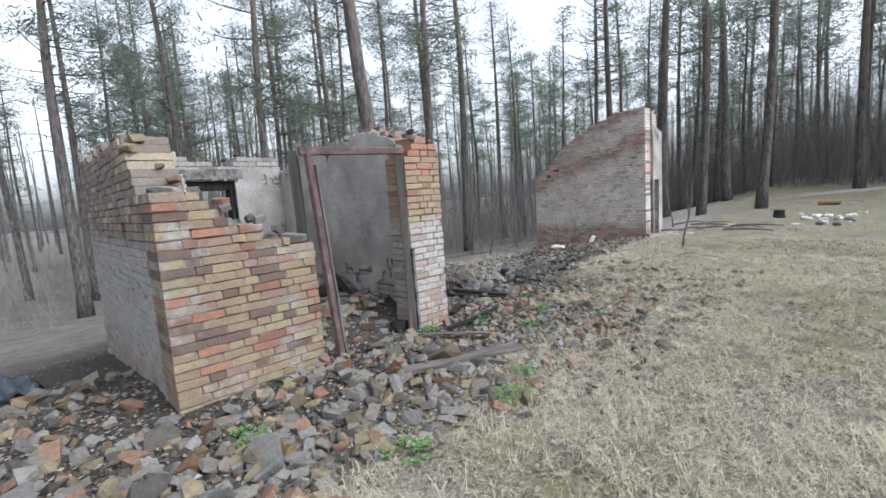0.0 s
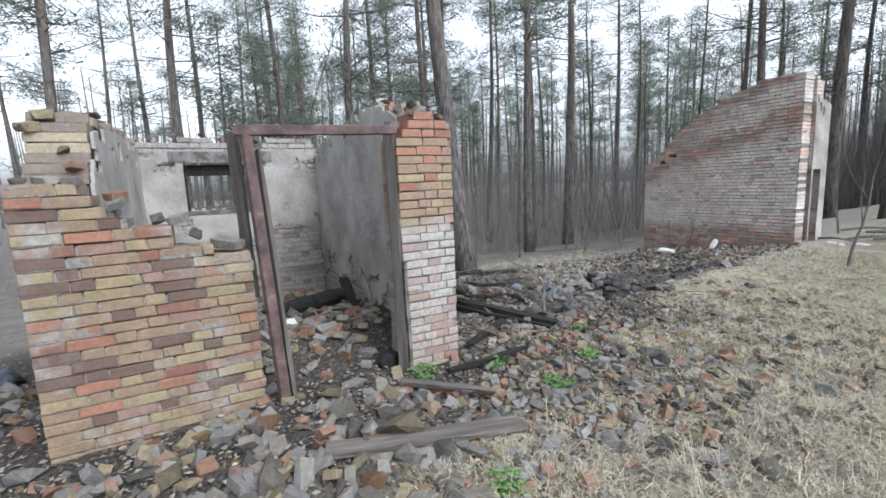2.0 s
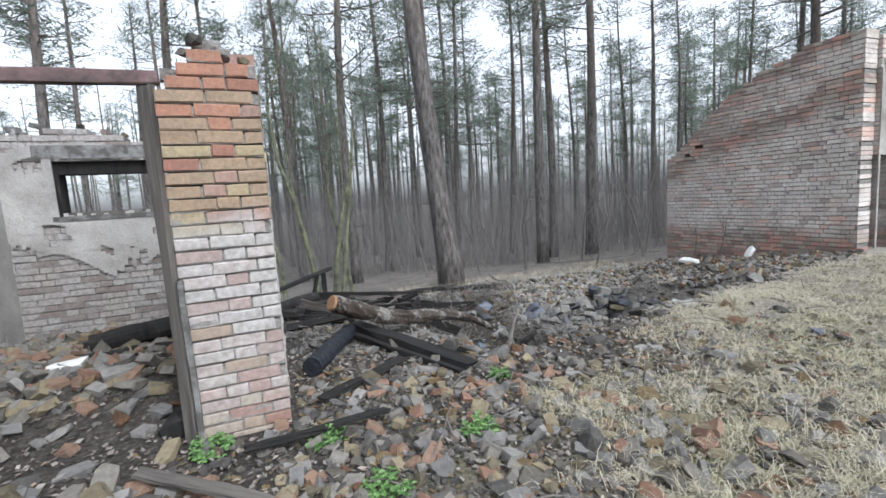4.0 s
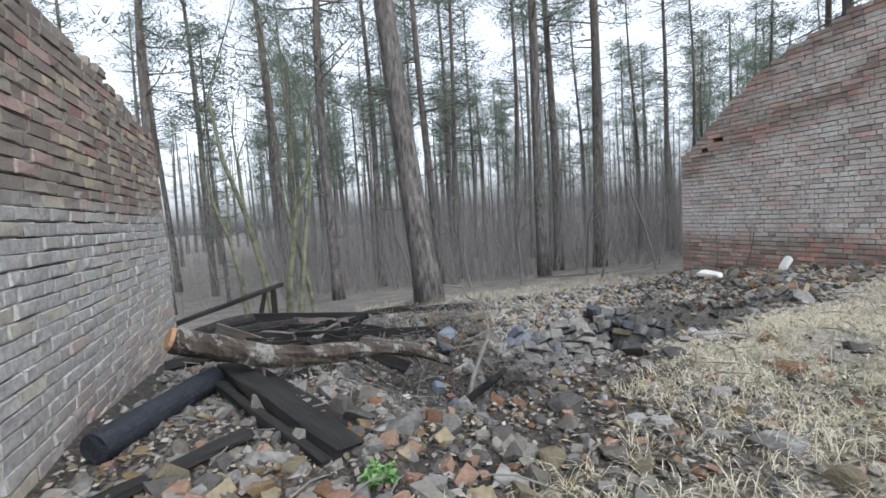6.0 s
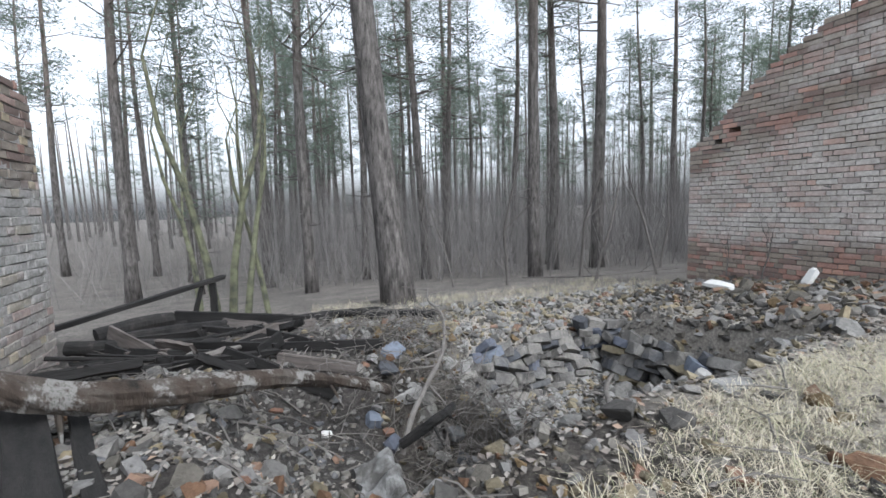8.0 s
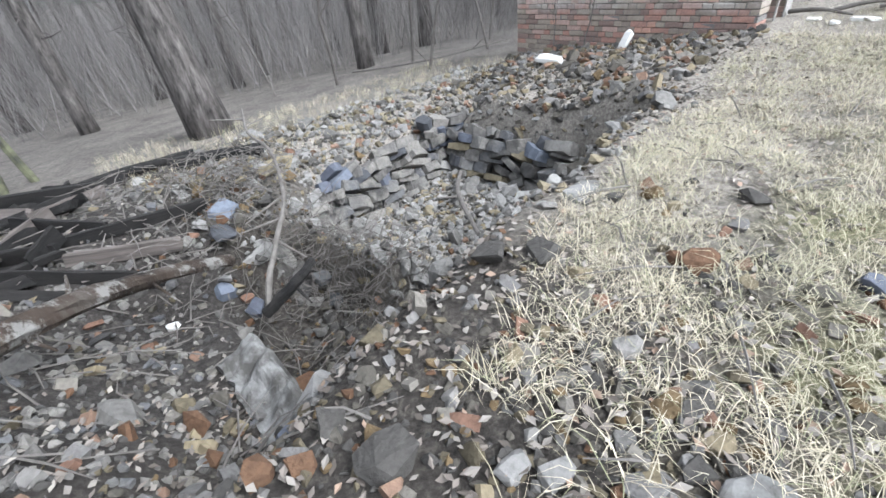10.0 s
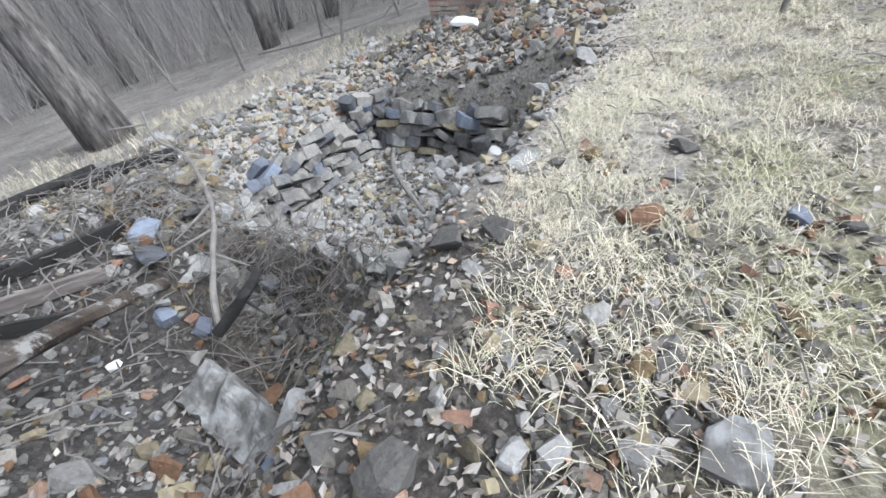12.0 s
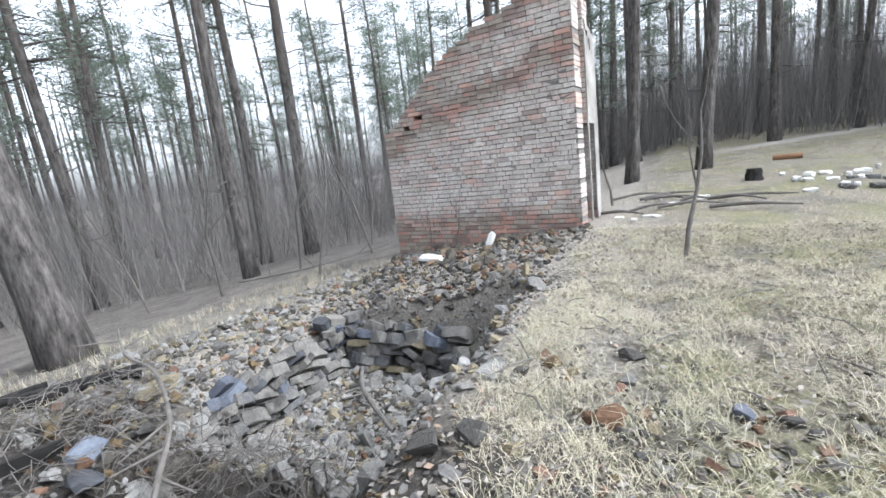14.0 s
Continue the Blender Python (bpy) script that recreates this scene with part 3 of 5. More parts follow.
# ---- door frame ----
def beam(name, a, b, w, d, material, rng, parent=None, label="", twist=0.0, nicks=0.006, n=7):
    """A squared length of timber or steel from a to b, with worn edges."""
    a, b = Vector(a), Vector(b)
    L = (b - a).length
    bm = bmesh.new()
    rings = []
    for i in range(n):
        z = L * i / (n - 1)
        ch = min(w, d) * 0.12
        pts = [(-w / 2 + ch, -d / 2), (w / 2 - ch, -d / 2), (w / 2, -d / 2 + ch), (w / 2, d / 2 - ch), (w / 2 - ch, d / 2), (-w / 2 + ch, d / 2), (-w / 2, d / 2 - ch), (-w / 2, -d / 2 + ch)]
        rings.append([bm.verts.new((x + rng.uniform(-nicks, nicks), y + rng.uniform(-nicks, nicks), z + (rng.uniform(-0.03, 0.03) if i in (0, n - 1) and material is not STEEL else 0))) for x, y in pts])
    for r, s in zip(rings, rings[1:]):
        for j in range(8):
            bm.faces.new((r[j], r[(j + 1) % 8], s[(j + 1) % 8], s[j]))
    bm.faces.new(rings[0][::-1])
    bm.faces.new(rings[-1])
    ob = part(name, bm, material, parent, label)
    q = (b - a).to_track_quat("Z", "Y").to_matrix().to_4x4()
    ob.matrix_basis = Matrix.Translation(a) @ q @ Matrix.Rotation(twist, 4, "Z")
    return ob


rng = random.Random(21)
frame_ob = new("door_frame")
tagged(frame_ob, "leaning brown-painted door frame with weathered grey boards in the ruined doorway", "door frame")
beam("jamb", (-1.70, -0.10, 0.02), (-1.78, 0.05, 2.17), 0.085, 0.05, STEEL, rng, frame_ob, "leaning brown steel jamb", nicks=0.002)
beam("jamb", (-1.64, -0.04, 0.05), (-1.715, 0.10, 2.05), 0.03, 0.10, WOOD, rng, frame_ob, "grey wooden lining")
beam("board", (-1.83, 0.22, 0.9), (-1.86, 0.2, 2.2), 0.1, 0.05, WOOD, rng, frame_ob, "split weathered board")
beam("jamb", (-0.60, 0.03, -0.1), (-0.62, 0.05, 2.18), 0.05, 0.09, WOOD, rng, frame_ob, "dark weathered jamb")
beam("jamb", (-0.55, -0.012, -0.1), (-0.565, -0.012, 1.05), 0.05, 0.03, CONCRETE, rng, frame_ob, "grey mortar edge")
beam("header", (-1.86, 0.06, 2.2), (-0.55, 0.06, 2.23), 0.06, 0.08, STEEL, rng, frame_ob, "rusty brown steel header", nicks=0.002)


# ---- stones and rubble ----
def rock(seed, sx, sy, sz, points=14, boxy=0.5):
    """The verts and faces of one angular stone."""
    rng = random.Random(seed)
    bm = bmesh.new()
    for _ in range(points):
        p = Vector((rng.uniform(-1, 1), rng.uniform(-1, 1), rng.uniform(-1, 1)))
        p = p.normalized() * (1 - boxy) + p * boxy
        bm.verts.new((p.x * sx, p.y * sy, p.z * sz))
    bmesh.ops.convex_hull(bm, input=bm.verts)
    loose = [v for v in bm.verts if not v.link_faces]
    bmesh.ops.delete(bm, geom=loose, context="VERTS")
    bm.verts.index_update()
    out = [v.co.copy() for v in bm.verts], [tuple(v.index for v in f.verts) for f in bm.faces]
    bm.free()
    return out


def chunk(seed):
    """A piece of a brick: two clean sides, a broken end."""
    rng = random.Random(seed)
    L = rng.choice((0.09, 0.12, 0.14, 0.18, 0.25)) / 2
    w, h = 0.058, 0.032
    bm = bmesh.new()
    for x in (-L, L * 0.5):
        for y in (-w, w):
            for z in (-h, h):
                bm.verts.new((x + rng.uniform(-0.015, 0.015), y + rng.uniform(-0.013, 0.013), z + rng.uniform(-0.009, 0.009)))
    for _ in range(5):
        bm.verts.new((L * rng.uniform(0.6, 1.0), rng.uniform(-w, w) * 0.9, rng.uniform(-h, h) * 0.9))
    bmesh.ops.convex_hull(bm, input=bm.verts)
    bmesh.ops.delete(bm, geom=[v for v in bm.verts if not v.link_faces], context="VERTS")
    bm.verts.index_update()
    out = [v.co.copy() for v in bm.verts], [tuple(v.index for v in f.verts) for f in bm.faces]
    bm.free()
    return out


def data(name, shape, material):
    me = bpy.data.meshes.new(name)
    me.from_pydata([tuple(v) for v in shape[0]], [], shape[1])
    me.materials.append(material)
    return me


CHUNKS = [chunk(100 + i) for i in range(14)]
ROCKS = [rock(200 + i, 0.075, 0.06, 0.042) for i in range(14)]
CHUNK_DATA = [data("broken_brick", s, BROKEN) for s in CHUNKS]
ROCK_DATA = [data("stone", s, RUBBLE) for s in ROCKS]


def turned(rng, flat=0.5):
    return Euler((rng.gauss(0, flat), rng.gauss(0, flat), rng.uniform(0, 6.28))).to_matrix().to_4x4()


def in_wall(x, y, r=0.03):
    walls = ((-3.2, -1.8, 0, T), (-0.58, 0, 0, T), (-T, 0, T, 4.2), (-3.2, -3.2 + T, 0, 4.2), (-3.2, 0, 3.8, 4.2), (FARX, FARX + T, 1.07, 4.94), (FARX, FARX + 1.2, 1.07, 1.07 + T))
    return any(a - r < x < b + r and c - r < y < d + r for a, b, c, d in walls)


# (x0, x1, y0, y1, pieces, scale, share of brick, sorted single)
ZONES = ((-4.7, -0.3, -2.0, 0.0, 1000, 0.9, 0.5, 150), (-0.3, 2.2, -1.7, 0.6, 800, 0.72, 0.4, 60), (-2.8, -0.4, 0.2, 3.7, 1400, 0.9, 0.55, 60),
         (0.05, 2.6, 0.0, 3.1, 1400, 0.55, 0.16, 30), (2.6, 6.8, 0.6, 4.4, 1600, 0.62, 0.05, 0), (6.4, 9.3, 0.9, 4.8, 1300, 0.8, 0.3, 0),
         (-6.0, -3.25, -2.4, 2.5, 650, 1.0, 0.45, 30), (-1.0, 4.5, -2.6, -0.2, 1100, 0.5, 0.25, 0), (1.9, 3.8, -0.9, 1.3, 420, 0.4, 0.2, 0), (1.6, 4.8, 2.5, 5.0, 1100, 0.5, 0.06, 0), (3.4, 6.5, 3.8, 5.2, 500, 0.7, 0.2, 0), (1.0, 5.0, -2.6, 0.8, 420, 0.62, 0.12, 30), (-1.5, 3.0, -2.4, -0.6, 350, 0.8, 0.35, 30))
rng = random.Random(33)
joined_b, joined_r, joined_d = Heap(), Heap(), Heap()
for x0, x1, y0, y1, n, size, share, single in ZONES:
    made = 0
    for i in range(n):
        x, y = rng.uniform(x0, x1), rng.uniform(y0, y1)
        edge = min(x - x0, x1 - x, y - y0, y1 - y)
        if in_wall(x, y) or (edge < 0.5 and rng.random() > edge / 0.5 + 0.15):
            continue
        brick = rng.random() < share
        s = size * (rng.uniform(0.75, 1.1) if brick else rng.lognormvariate(-0.35, 0.5))
        m = Matrix.Translation((x, y, ground(x, y) + 0.018 * s)) @ turned(rng, 0.45) @ Matrix.Scale(s, 4)
        k = rng.randrange(14)
        if made < single and s > 0.75:
            made += 1
            ob = shared("broken_brick" if brick else "stone", (CHUNK_DATA if brick else ROCK_DATA)[k], None, m)
            tagged(ob, "broken piece of brick lying on the rubble" if brick else "grey angular lump of stone or mortar on the rubble", "brick" if brick else "stone", "rubble round the hut")
        else:
            shape = (CHUNKS if brick else ROCKS)[k]
            sooty = not brick and 0.0 < x < 2.8 and y > 1.0 and rng.random() < 0.75
            (joined_b if brick else joined_d if sooty else joined_r).add([m @ p for p in shape[0]], shape[1])
for i in range(16000):
    x0, x1, y0, y1, *_ = ZONES[rng.choice((0, 0, 1, 1, 2, 3, 3, 4, 4, 4, 5, 5, 6, 7, 8))]
    x, y = rng.uniform(x0, x1), rng.uniform(y0, y1)
    edge = min(x - x0, x1 - x, y - y0, y1 - y)
    if in_wall(x, y) or (edge < 0.4 and rng.random() > edge / 0.4):
        continue
    s = rng.uniform(0.16, 0.5)
    m = Matrix.Translation((x, y, ground(x, y) + 0.012 * s)) @ turned(rng, 0.6) @ Matrix.Scale(s, 4)
    shape = ROCKS[rng.randrange(14)]
    (joined_d if 0.0 < x < 2.8 and y > 0.8 and rng.random() < 0.8 else joined_r).add([m @ p for p in shape[0]], shape[1])
joined_p = Heap()
for i in range(5200):
    x, y = rng.uniform(3.6, 6.3), rng.uniform(0.9, 3.7)
    if rng.random() < 0.3:
        x, y = rng.uniform(2.7, 6.6), rng.uniform(0.6, 4.6)
    if rng.random() < 0.2:
        x, y = rng.uniform(4.0, 8.5), rng.uniform(3.6, 5.4)
    s = rng.lognormvariate(-0.75, 0.5)
    if x < 3.75 and y < pit_left(x) and (y > 1.6 or rng.random() < 0.5):
        continue
    m = Matrix.Translation((x, y, ground(x, y) + 0.02 * s)) @ turned(rng, 0.4) @ Matrix.Scale(s, 4)
    shape = ROCKS[rng.randrange(14)]
    joined_p.add([m @ p for p in shape[0]], shape[1])
tagged(obj("sooty_rubble", joined_d.v, joined_d.f, DARKSTONE), "dark soot-stained rubble stones round the burnt timber", "rubble", kind="stuff")
tagged(obj("pale_rubble", joined_p.v, joined_p.f, PALE), "pale limestone rubble covering the floor of the pit", "rubble", kind="stuff")
tagged(obj("brick_rubble", joined_b.v, joined_b.f, BROKEN), "scattered broken yellow and red bricks", "rubble", kind="stuff")
tagged(obj("stone_rubble", joined_r.v, joined_r.f, RUBBLE), "loose grey and tan rubble stones and grit", "rubble", kind="stuff")


def placed_stone(name, label, x, y, sx, sy, sz, seed, material, up=0.4, tilt=(0, 0, 0), z=None):
    ob = new(name, data(name, rock(seed, sx, sy, sz, 46, 0.72), material))
    ob.matrix_basis = pose(x, y, (ground(x, y) if z is None else z) + sz * up, *tilt)
    return tagged(ob, label, "stone")


placed_stone("stone", "large flat grey stone in the dry grass", 3.15, -0.78, 0.12, 0.09, 0.04, 301, CONCRETE)
placed_stone("stone", "blocky tan stone on the bank", 2.6, 0.02, 0.10, 0.08, 0.07, 302, RUBBLE)
placed_stone("stone", "bluish white stone at the end of the slab", 2.66, 0.66, 0.1, 0.07, 0.05, 303, PALE, tilt=(10, 15, 30))
placed_stone("stone", "small bluish stone on the bank of the pit", 2.45, 0.55, 0.045, 0.035, 0.03, 323, BLUESTONE)
placed_stone("stone", "pale cream stone on the bank", 2.84, -0.27, 0.06, 0.04, 0.03, 324, PALE)
placed_stone("stone", "pale cream stone beside its twin on the bank", 2.9, -0.37, 0.06, 0.045, 0.035, 325, PALE)
placed_stone("stone", "blue-grey stone half hidden in the dry grass", 4.35, -0.82, 0.06, 0.05, 0.05, 326, BLUESTONE)
placed_stone("plaster_lump", "white plaster lump beside the fallen limb", 2.34, 2.42, 0.05, 0.035, 0.03, 327, WHITE, 0.8)
placed_stone("stone", "pale flat stone on the rim of the pit", 4.42, 0.5, 0.16, 0.08, 0.04, 304, CONCRETE)
placed_stone("stone", "round grey stone on the slope of the pit", 4.45, 1.05, 0.13, 0.12, 0.09, 305, CONCRETE)
placed_stone("broken_brick", "orange brick fragment in the dry grass", 3.44, -0.29, 0.06, 0.05, 0.045, 306, BROKEN)
placed_stone("broken_brick", "orange brick fragment on the bank", 3.19, -0.04, 0.05, 0.045, 0.04, 307, BROKEN)
placed_stone("white_slab", "flat white slab lying before the far ruin", 8.0, 3.25, 0.1, 0.28, 0.05, 308, WHITE, 1.2, (0, -12, 0))
placed_stone("white_slab", "small white block leaning up before the far ruin", 8.6, 2.45, 0.05, 0.06, 0.15, 309, WHITE, 0.8, (20, 25, 0))
placed_stone("stone", "pointed blue-grey slab of stone beside the pit", 3.08, 3.02, 0.13, 0.11, 0.1, 310, BLUESTONE, tilt=(35, -15, 20))
placed_stone("stone", "large blue-grey stone beside the pit", 2.98, 2.8, 0.17, 0.12, 0.06, 311, BLUESTONE, tilt=(25, 10, 60))
placed_stone("stone", "rounded blue-grey stone on the lip of the pit", 2.76, 2.6, 0.1, 0.08, 0.06, 312, BLUESTONE, tilt=(25, 10, 10))
placed_stone("stone", "pale blue-grey stone on the lip of the pit", 2.9, 2.48, 0.09, 0.08, 0.06, 314, BLUESTONE, tilt=(30, -10, 40))
placed_stone("stone", "flat bluish stone on the earth ridge", 3.52, 2.42, 0.11, 0.08, 0.05, 315, BLUESTONE, 0.8, (30, 0, 10))
placed_stone("stone", "small bluish stone on the earth ridge", 3.47, 2.2, 0.08, 0.07, 0.05, 316, BLUESTONE, 0.8, (30, 10, 60))
placed_stone("stone", "pale bluish stone in the floor of the trench", 4.75, 2.55, 0.06, 0.1, 0.05, 317, BLUESTONE, 0.6, (0, 20, 30))
placed_stone("stone", "broad pale stone in the floor of the trench", 4.4, 2.95, 0.15, 0.11, 0.05, 318, PALE, 0.6, (10, 10, 30))


def concrete_block(name, label, m, sx, sy, sz, seed):
    """A lump of broken concrete: a worn ridge along y, one steep face, one sloping face."""
    bm = bmesh.new()
    n, k = 26, 16
    rows = []
    for j in range(n + 1):
        row = []
        v = -1 + 2 * j / n
        for i in range(k + 1):
            u = -1 + 2 * i / k
            top = (1 - smooth01(0.55, 1.0, u) * 1.6 - 0.42 * smooth01(0.5, -1.0, u)) * (1 - 0.9 * smooth01(0.8, 1.0, abs(v)))
            p = (u * sx * 6, v * sy * 6, seed)
            z = sz * top + 0.05 * noise.noise(p) + 0.025 * noise.noise((p[0] * 3, p[1] * 3, seed))
            row.append(bm.verts.new((u * sx + 0.03 * noise.noise((p[1] * 1.5, p[2], 3)), v * sy, z)))
        rows.append(row)
    low = [[bm.verts.new((q.co.x, q.co.y, -sz)) for q in r] for r in rows]
    for j in range(n):
        for i in range(k):
            bm.faces.new((rows[j][i], rows[j][i + 1], rows[j + 1][i + 1], rows[j + 1][i]))
            bm.faces.new((low[j][i], low[j + 1][i], low[j + 1][i + 1], low[j][i + 1]))
        bm.faces.new((rows[j][0], rows[j + 1][0], low[j + 1][0], low[j][0]))
        bm.faces.new((rows[j][k], low[j][k], low[j + 1][k], rows[j + 1][k]))
    for i in range(k):
        bm.faces.new((rows[0][i], low[0][i], low[0][i + 1], rows[0][i + 1]))
        bm.faces.new((rows[n][i], rows[n][i + 1], low[n][i + 1], low[n][i]))
    ob = part(name, bm, CONCRETE, None)
    ob.matrix_basis = m
    return tagged(ob, label, "concrete")


concrete_block("concrete_block", "rough broken concrete edge falling into the pit", pose(2.56, 1.2, -0.68, 0, 0, -2), 0.15, 0.46, 0.2, 3)


# ---- dry stone lining of the pit ----
def slab_shape(seed, w, d, h):
    """A flat split stone with a straight face and chipped corners."""
    rng = random.Random(seed)
    bm = bmesh.new()
    for x in (-w, -w * rng.uniform(0.2, 0.6), w * rng.uniform(0.2, 0.6), w):
        for y in (-d, d):
            for z in (-h, h):
                k = 0.72 if abs(x) == w else 1.0
                bm.verts.new((x + rng.uniform(-0.1, 0.1) * w, y * k + rng.uniform(-0.12, 0.12) * d, z * rng.uniform(0.62, 1.05)))
    bmesh.ops.convex_hull(bm, input=bm.verts)
    bmesh.ops.delete(bm, geom=[v for v in bm.verts if not v.link_faces], context="VERTS")
    bm.verts.index_update()
    out = [v.co.copy() for v in bm.verts], [tuple(v.index for v in f.verts) for f in bm.faces]
    bm.free()
    return out


def stone_lining(name, label, a, b, rows, seed, base, top, lean=0.0, blue=0.2, stone=None):
    rng = random.Random(seed)
    wall = new(name)
    tagged(wall, label, "wall", kind="structure")
    a, b = Vector((*a, 0)), Vector((*b, 0))
    d = (b - a)
    L = d.length
    d.normalize()
    out = Vector((d.y, -d.x, 0))
    step = (top - base) / rows
    for r in range(rows):
        s = rng.uniform(-0.12, 0.0)
        f = (r + 0.5) / rows
        while s < L:
            w = rng.uniform(0.1, 0.38)
            if not (r == rows - 1 and rng.random() < 0.3):
                c = a + d * (s + w / 2) - out * (lean * f + rng.uniform(-0.045, 0.045))
                hue = BLUESTONE if rng.random() < blue else (stone or (DARKSTONE if rng.random() < 0.8 else PALE))
                ob = new("lining_stone", data("lining_stone", slab_shape(rng.randrange(10 ** 6), w * 0.5, rng.uniform(0.09, 0.14), step * rng.uniform(0.4, 0.85)), hue))
                ob.parent = wall
                ob.matrix_basis = Matrix.Translation((c.x, c.y, base + (top - base) * f + rng.uniform(-0.02, 0.02))) @ Matrix.Rotation(math.atan2(d.y, d.x) + rng.gauss(0, 0.28), 4, "Z") @ Matrix.Rotation(rng.gauss(0, 0.24), 4, "Y") @ Matrix.Rotation(-0.45 * (lean > 0.1) + rng.gauss(0, 0.12), 4, "X")
            s += w * 0.93


stone_lining("pit_wall_end", "dark dry-stone lining at the end of the pit", (6.12, 3.5), (6.22, 1.95), 7, 41, -1.34, -0.62, 0.2, 0.12)
stone_lining("pit_wall_side", "grey and bluish dry-stone lining along the pit", (4.05, 3.36), (6.15, 3.5), 7, 42, -1.32, -0.66, 0.36, 0.14)
stone_lining("pit_wall_near", "low stone lining under the root tangle", (3.3, 2.55), (4.05, 3.34), 5, 43, -1.15, -0.6, 0.25, 0.2)
stone_lining("pit_corner_stones", "blue-grey stones at the corner of the pit lining", (5.92, 3.68), (6.34, 3.6), 4, 44, -0.92, -0.55, 0.1, 0.85)
stone_lining("pit_ledge", "dark stones under the sandy hollow in the bank", (6.28, 2.0), (6.1, 1.05), 2, 45, -1.05, -0.8, 0.05, 0.1)


# ---- loose bricks on the broken wall tops ----
rng = random.Random(45)
TOPS = [(x, rng.uniform(0.05, 0.3), stub_top(x + 3.2)) for x in (-3.1, -2.95, -2.85, -2.7, -2.6, -2.45, -2.35, -2.2, -2.0)]
TOPS += [(x, rng.uniform(0.06, 0.3), pier_top(x + 0.58)) for x in (-0.5, -0.42, -0.35, -0.3, -0.24, -0.2, -0.12)]
TOPS += [(-3.2 + rng.uniform(0.05, 0.32), y, left_top(4.2 - y)) for y in (0.45, 0.55, 0.65, 0.75, 0.9, 1.1, 1.4, 1.8, 2.3, 3.0)]
TOPS += [(-2.82 + x, 3.8 + rng.uniform(0.05, 0.3), back_top(x)) for x in (0.2, 0.45, 0.8, 1.1, 1.25, 1.6, 1.8, 2.1)]
TOPS += [(-rng.uniform(0.06, 0.32), y, side_top(y)) for y in (0.5, 0.7, 0.9, 1.3, 1.8, 2.5, 3.2)]
for x, y, z in TOPS:
    for k in range(1):
        brick = rng.random() < 0.45
        ob = shared("loose_brick" if brick else "mortar_lump", (CHUNK_DATA if brick else ROCK_DATA)[rng.randrange(14)], None,
                    Matrix.Translation((x + rng.uniform(-0.05, 0.05), y + rng.uniform(-0.03, 0.03), z + (0.0 if k == 0 else 0.045))) @ turned(rng, 0.15) @ Matrix.Scale(rng.uniform(0.8, 1.1), 4))
        tagged(ob, "loose broken brick on top of the ruined wall" if brick else "lump of old mortar on top of the ruined wall", "brick" if brick else "mortar", "loose bricks on the walls")

# ---- fallen timber ----
rng = random.Random(51)


def limb(name, label, pts, radii, material, category="branch", sides=10, rough=0.08, stubs=(), parent=None):
    h = Heap()
    fine, fr = [], []
    pts = [Vector(p) for p in pts]
    for i in range(len(pts) - 1):
        for k in range(4):
            t = k / 4
            p0, p1, p2, p3 = pts[max(i - 1, 0)], pts[i], pts[i + 1], pts[min(i + 2, len(pts) - 1)]
            fine.append(0.5 * (2 * p1 + (p2 - p0) * t + (2 * p0 - 5 * p1 + 4 * p2 - p3) * t * t + (3 * p1 - p0 - 3 * p2 + p3) * t ** 3))
            fr.append(radii[i] + (radii[i + 1] - radii[i]) * t)
    fine.append(pts[-1])
    fr.append(radii[-1])
    h.tube(fine, fr, sides, rough, rng)
    for at, d, r in stubs:
        p = fine[int(at * (len(fine) - 1))]
        h.tube([p, p + Vector(d) * 0.5, p + Vector(d)], [r, r * 0.8, r * 0.35], 6, 0.1, rng)
    ob = obj(name, h.v, h.f, material, parent, smooth=False)
    return tagged(ob, label, category)


log = limb("fallen_log", "fallen rotten tree limb with peeling bark and a sawn orange end",
           [(0.5, 1.25, 0.5), (0.75, 1.33, 0.38), (1.1, 1.45, 0.22), (1.55, 1.62, 0.12), (2.0, 1.9, 0.0), (2.45, 2.18, -0.2), (2.87, 2.44, -0.45)],
           [0.082, 0.082, 0.08, 0.074, 0.062, 0.05, 0.04], LOG, "log", 14, 0.15,
           ((0.3, (0.02, -0.05, -0.22), 0.02), (0.42, (0.03, -0.1, -0.2), 0.018), (0.6, (0.1, -0.03, -0.17), 0.015), (0.7, (0.05, 0.05, 0.14), 0.014), (0.5, (-0.1, -0.1, -0.15), 0.015), (0.8, (0.1, -0.1, -0.2), 0.012)))
h = Heap()
h.tube([(0.478, 1.242, 0.511), (0.498, 1.249, 0.501)], [0.07, 0.077], 14)
obj("sawn_end", h.v, h.f, CUT, log, "orange sawn face")
limb("black_pipe", "thick black coated pipe lying against the limewashed wall", [(0.2, 0.72, 0.1), (0.44, 1.12, 0.11), (0.68, 1.52, 0.12)], [0.085, 0.085, 0.085], PIPE, "pipe", 18, 0.02)
h_beam = new("charred_beam")
tagged(h_beam, "long charred wooden beam leaning down across the rubble", "beam")
beam("timber", (1.42, 0.15, 0.05), (0.78, 1.62, 0.14), 0.17, 0.07, CHAR, rng, h_beam, "blackened timber", 0.1, 0.008)
beam("timber", (1.30, 0.1, 0.03), (0.68, 1.5, 0.1), 0.06, 0.05, CHAR, rng, h_beam)
beam("timber", (1.52, 0.3, 0.02), (0.95, 1.75, 0.05), 0.08, 0.05, CHAR, rng, h_beam)


def plank(label, a, b, w, d, material=CHAR, twist=0.0):
    ob = beam("plank", a, b, w, d, material, rng, None, "", twist)
    return tagged(ob, label, "plank")


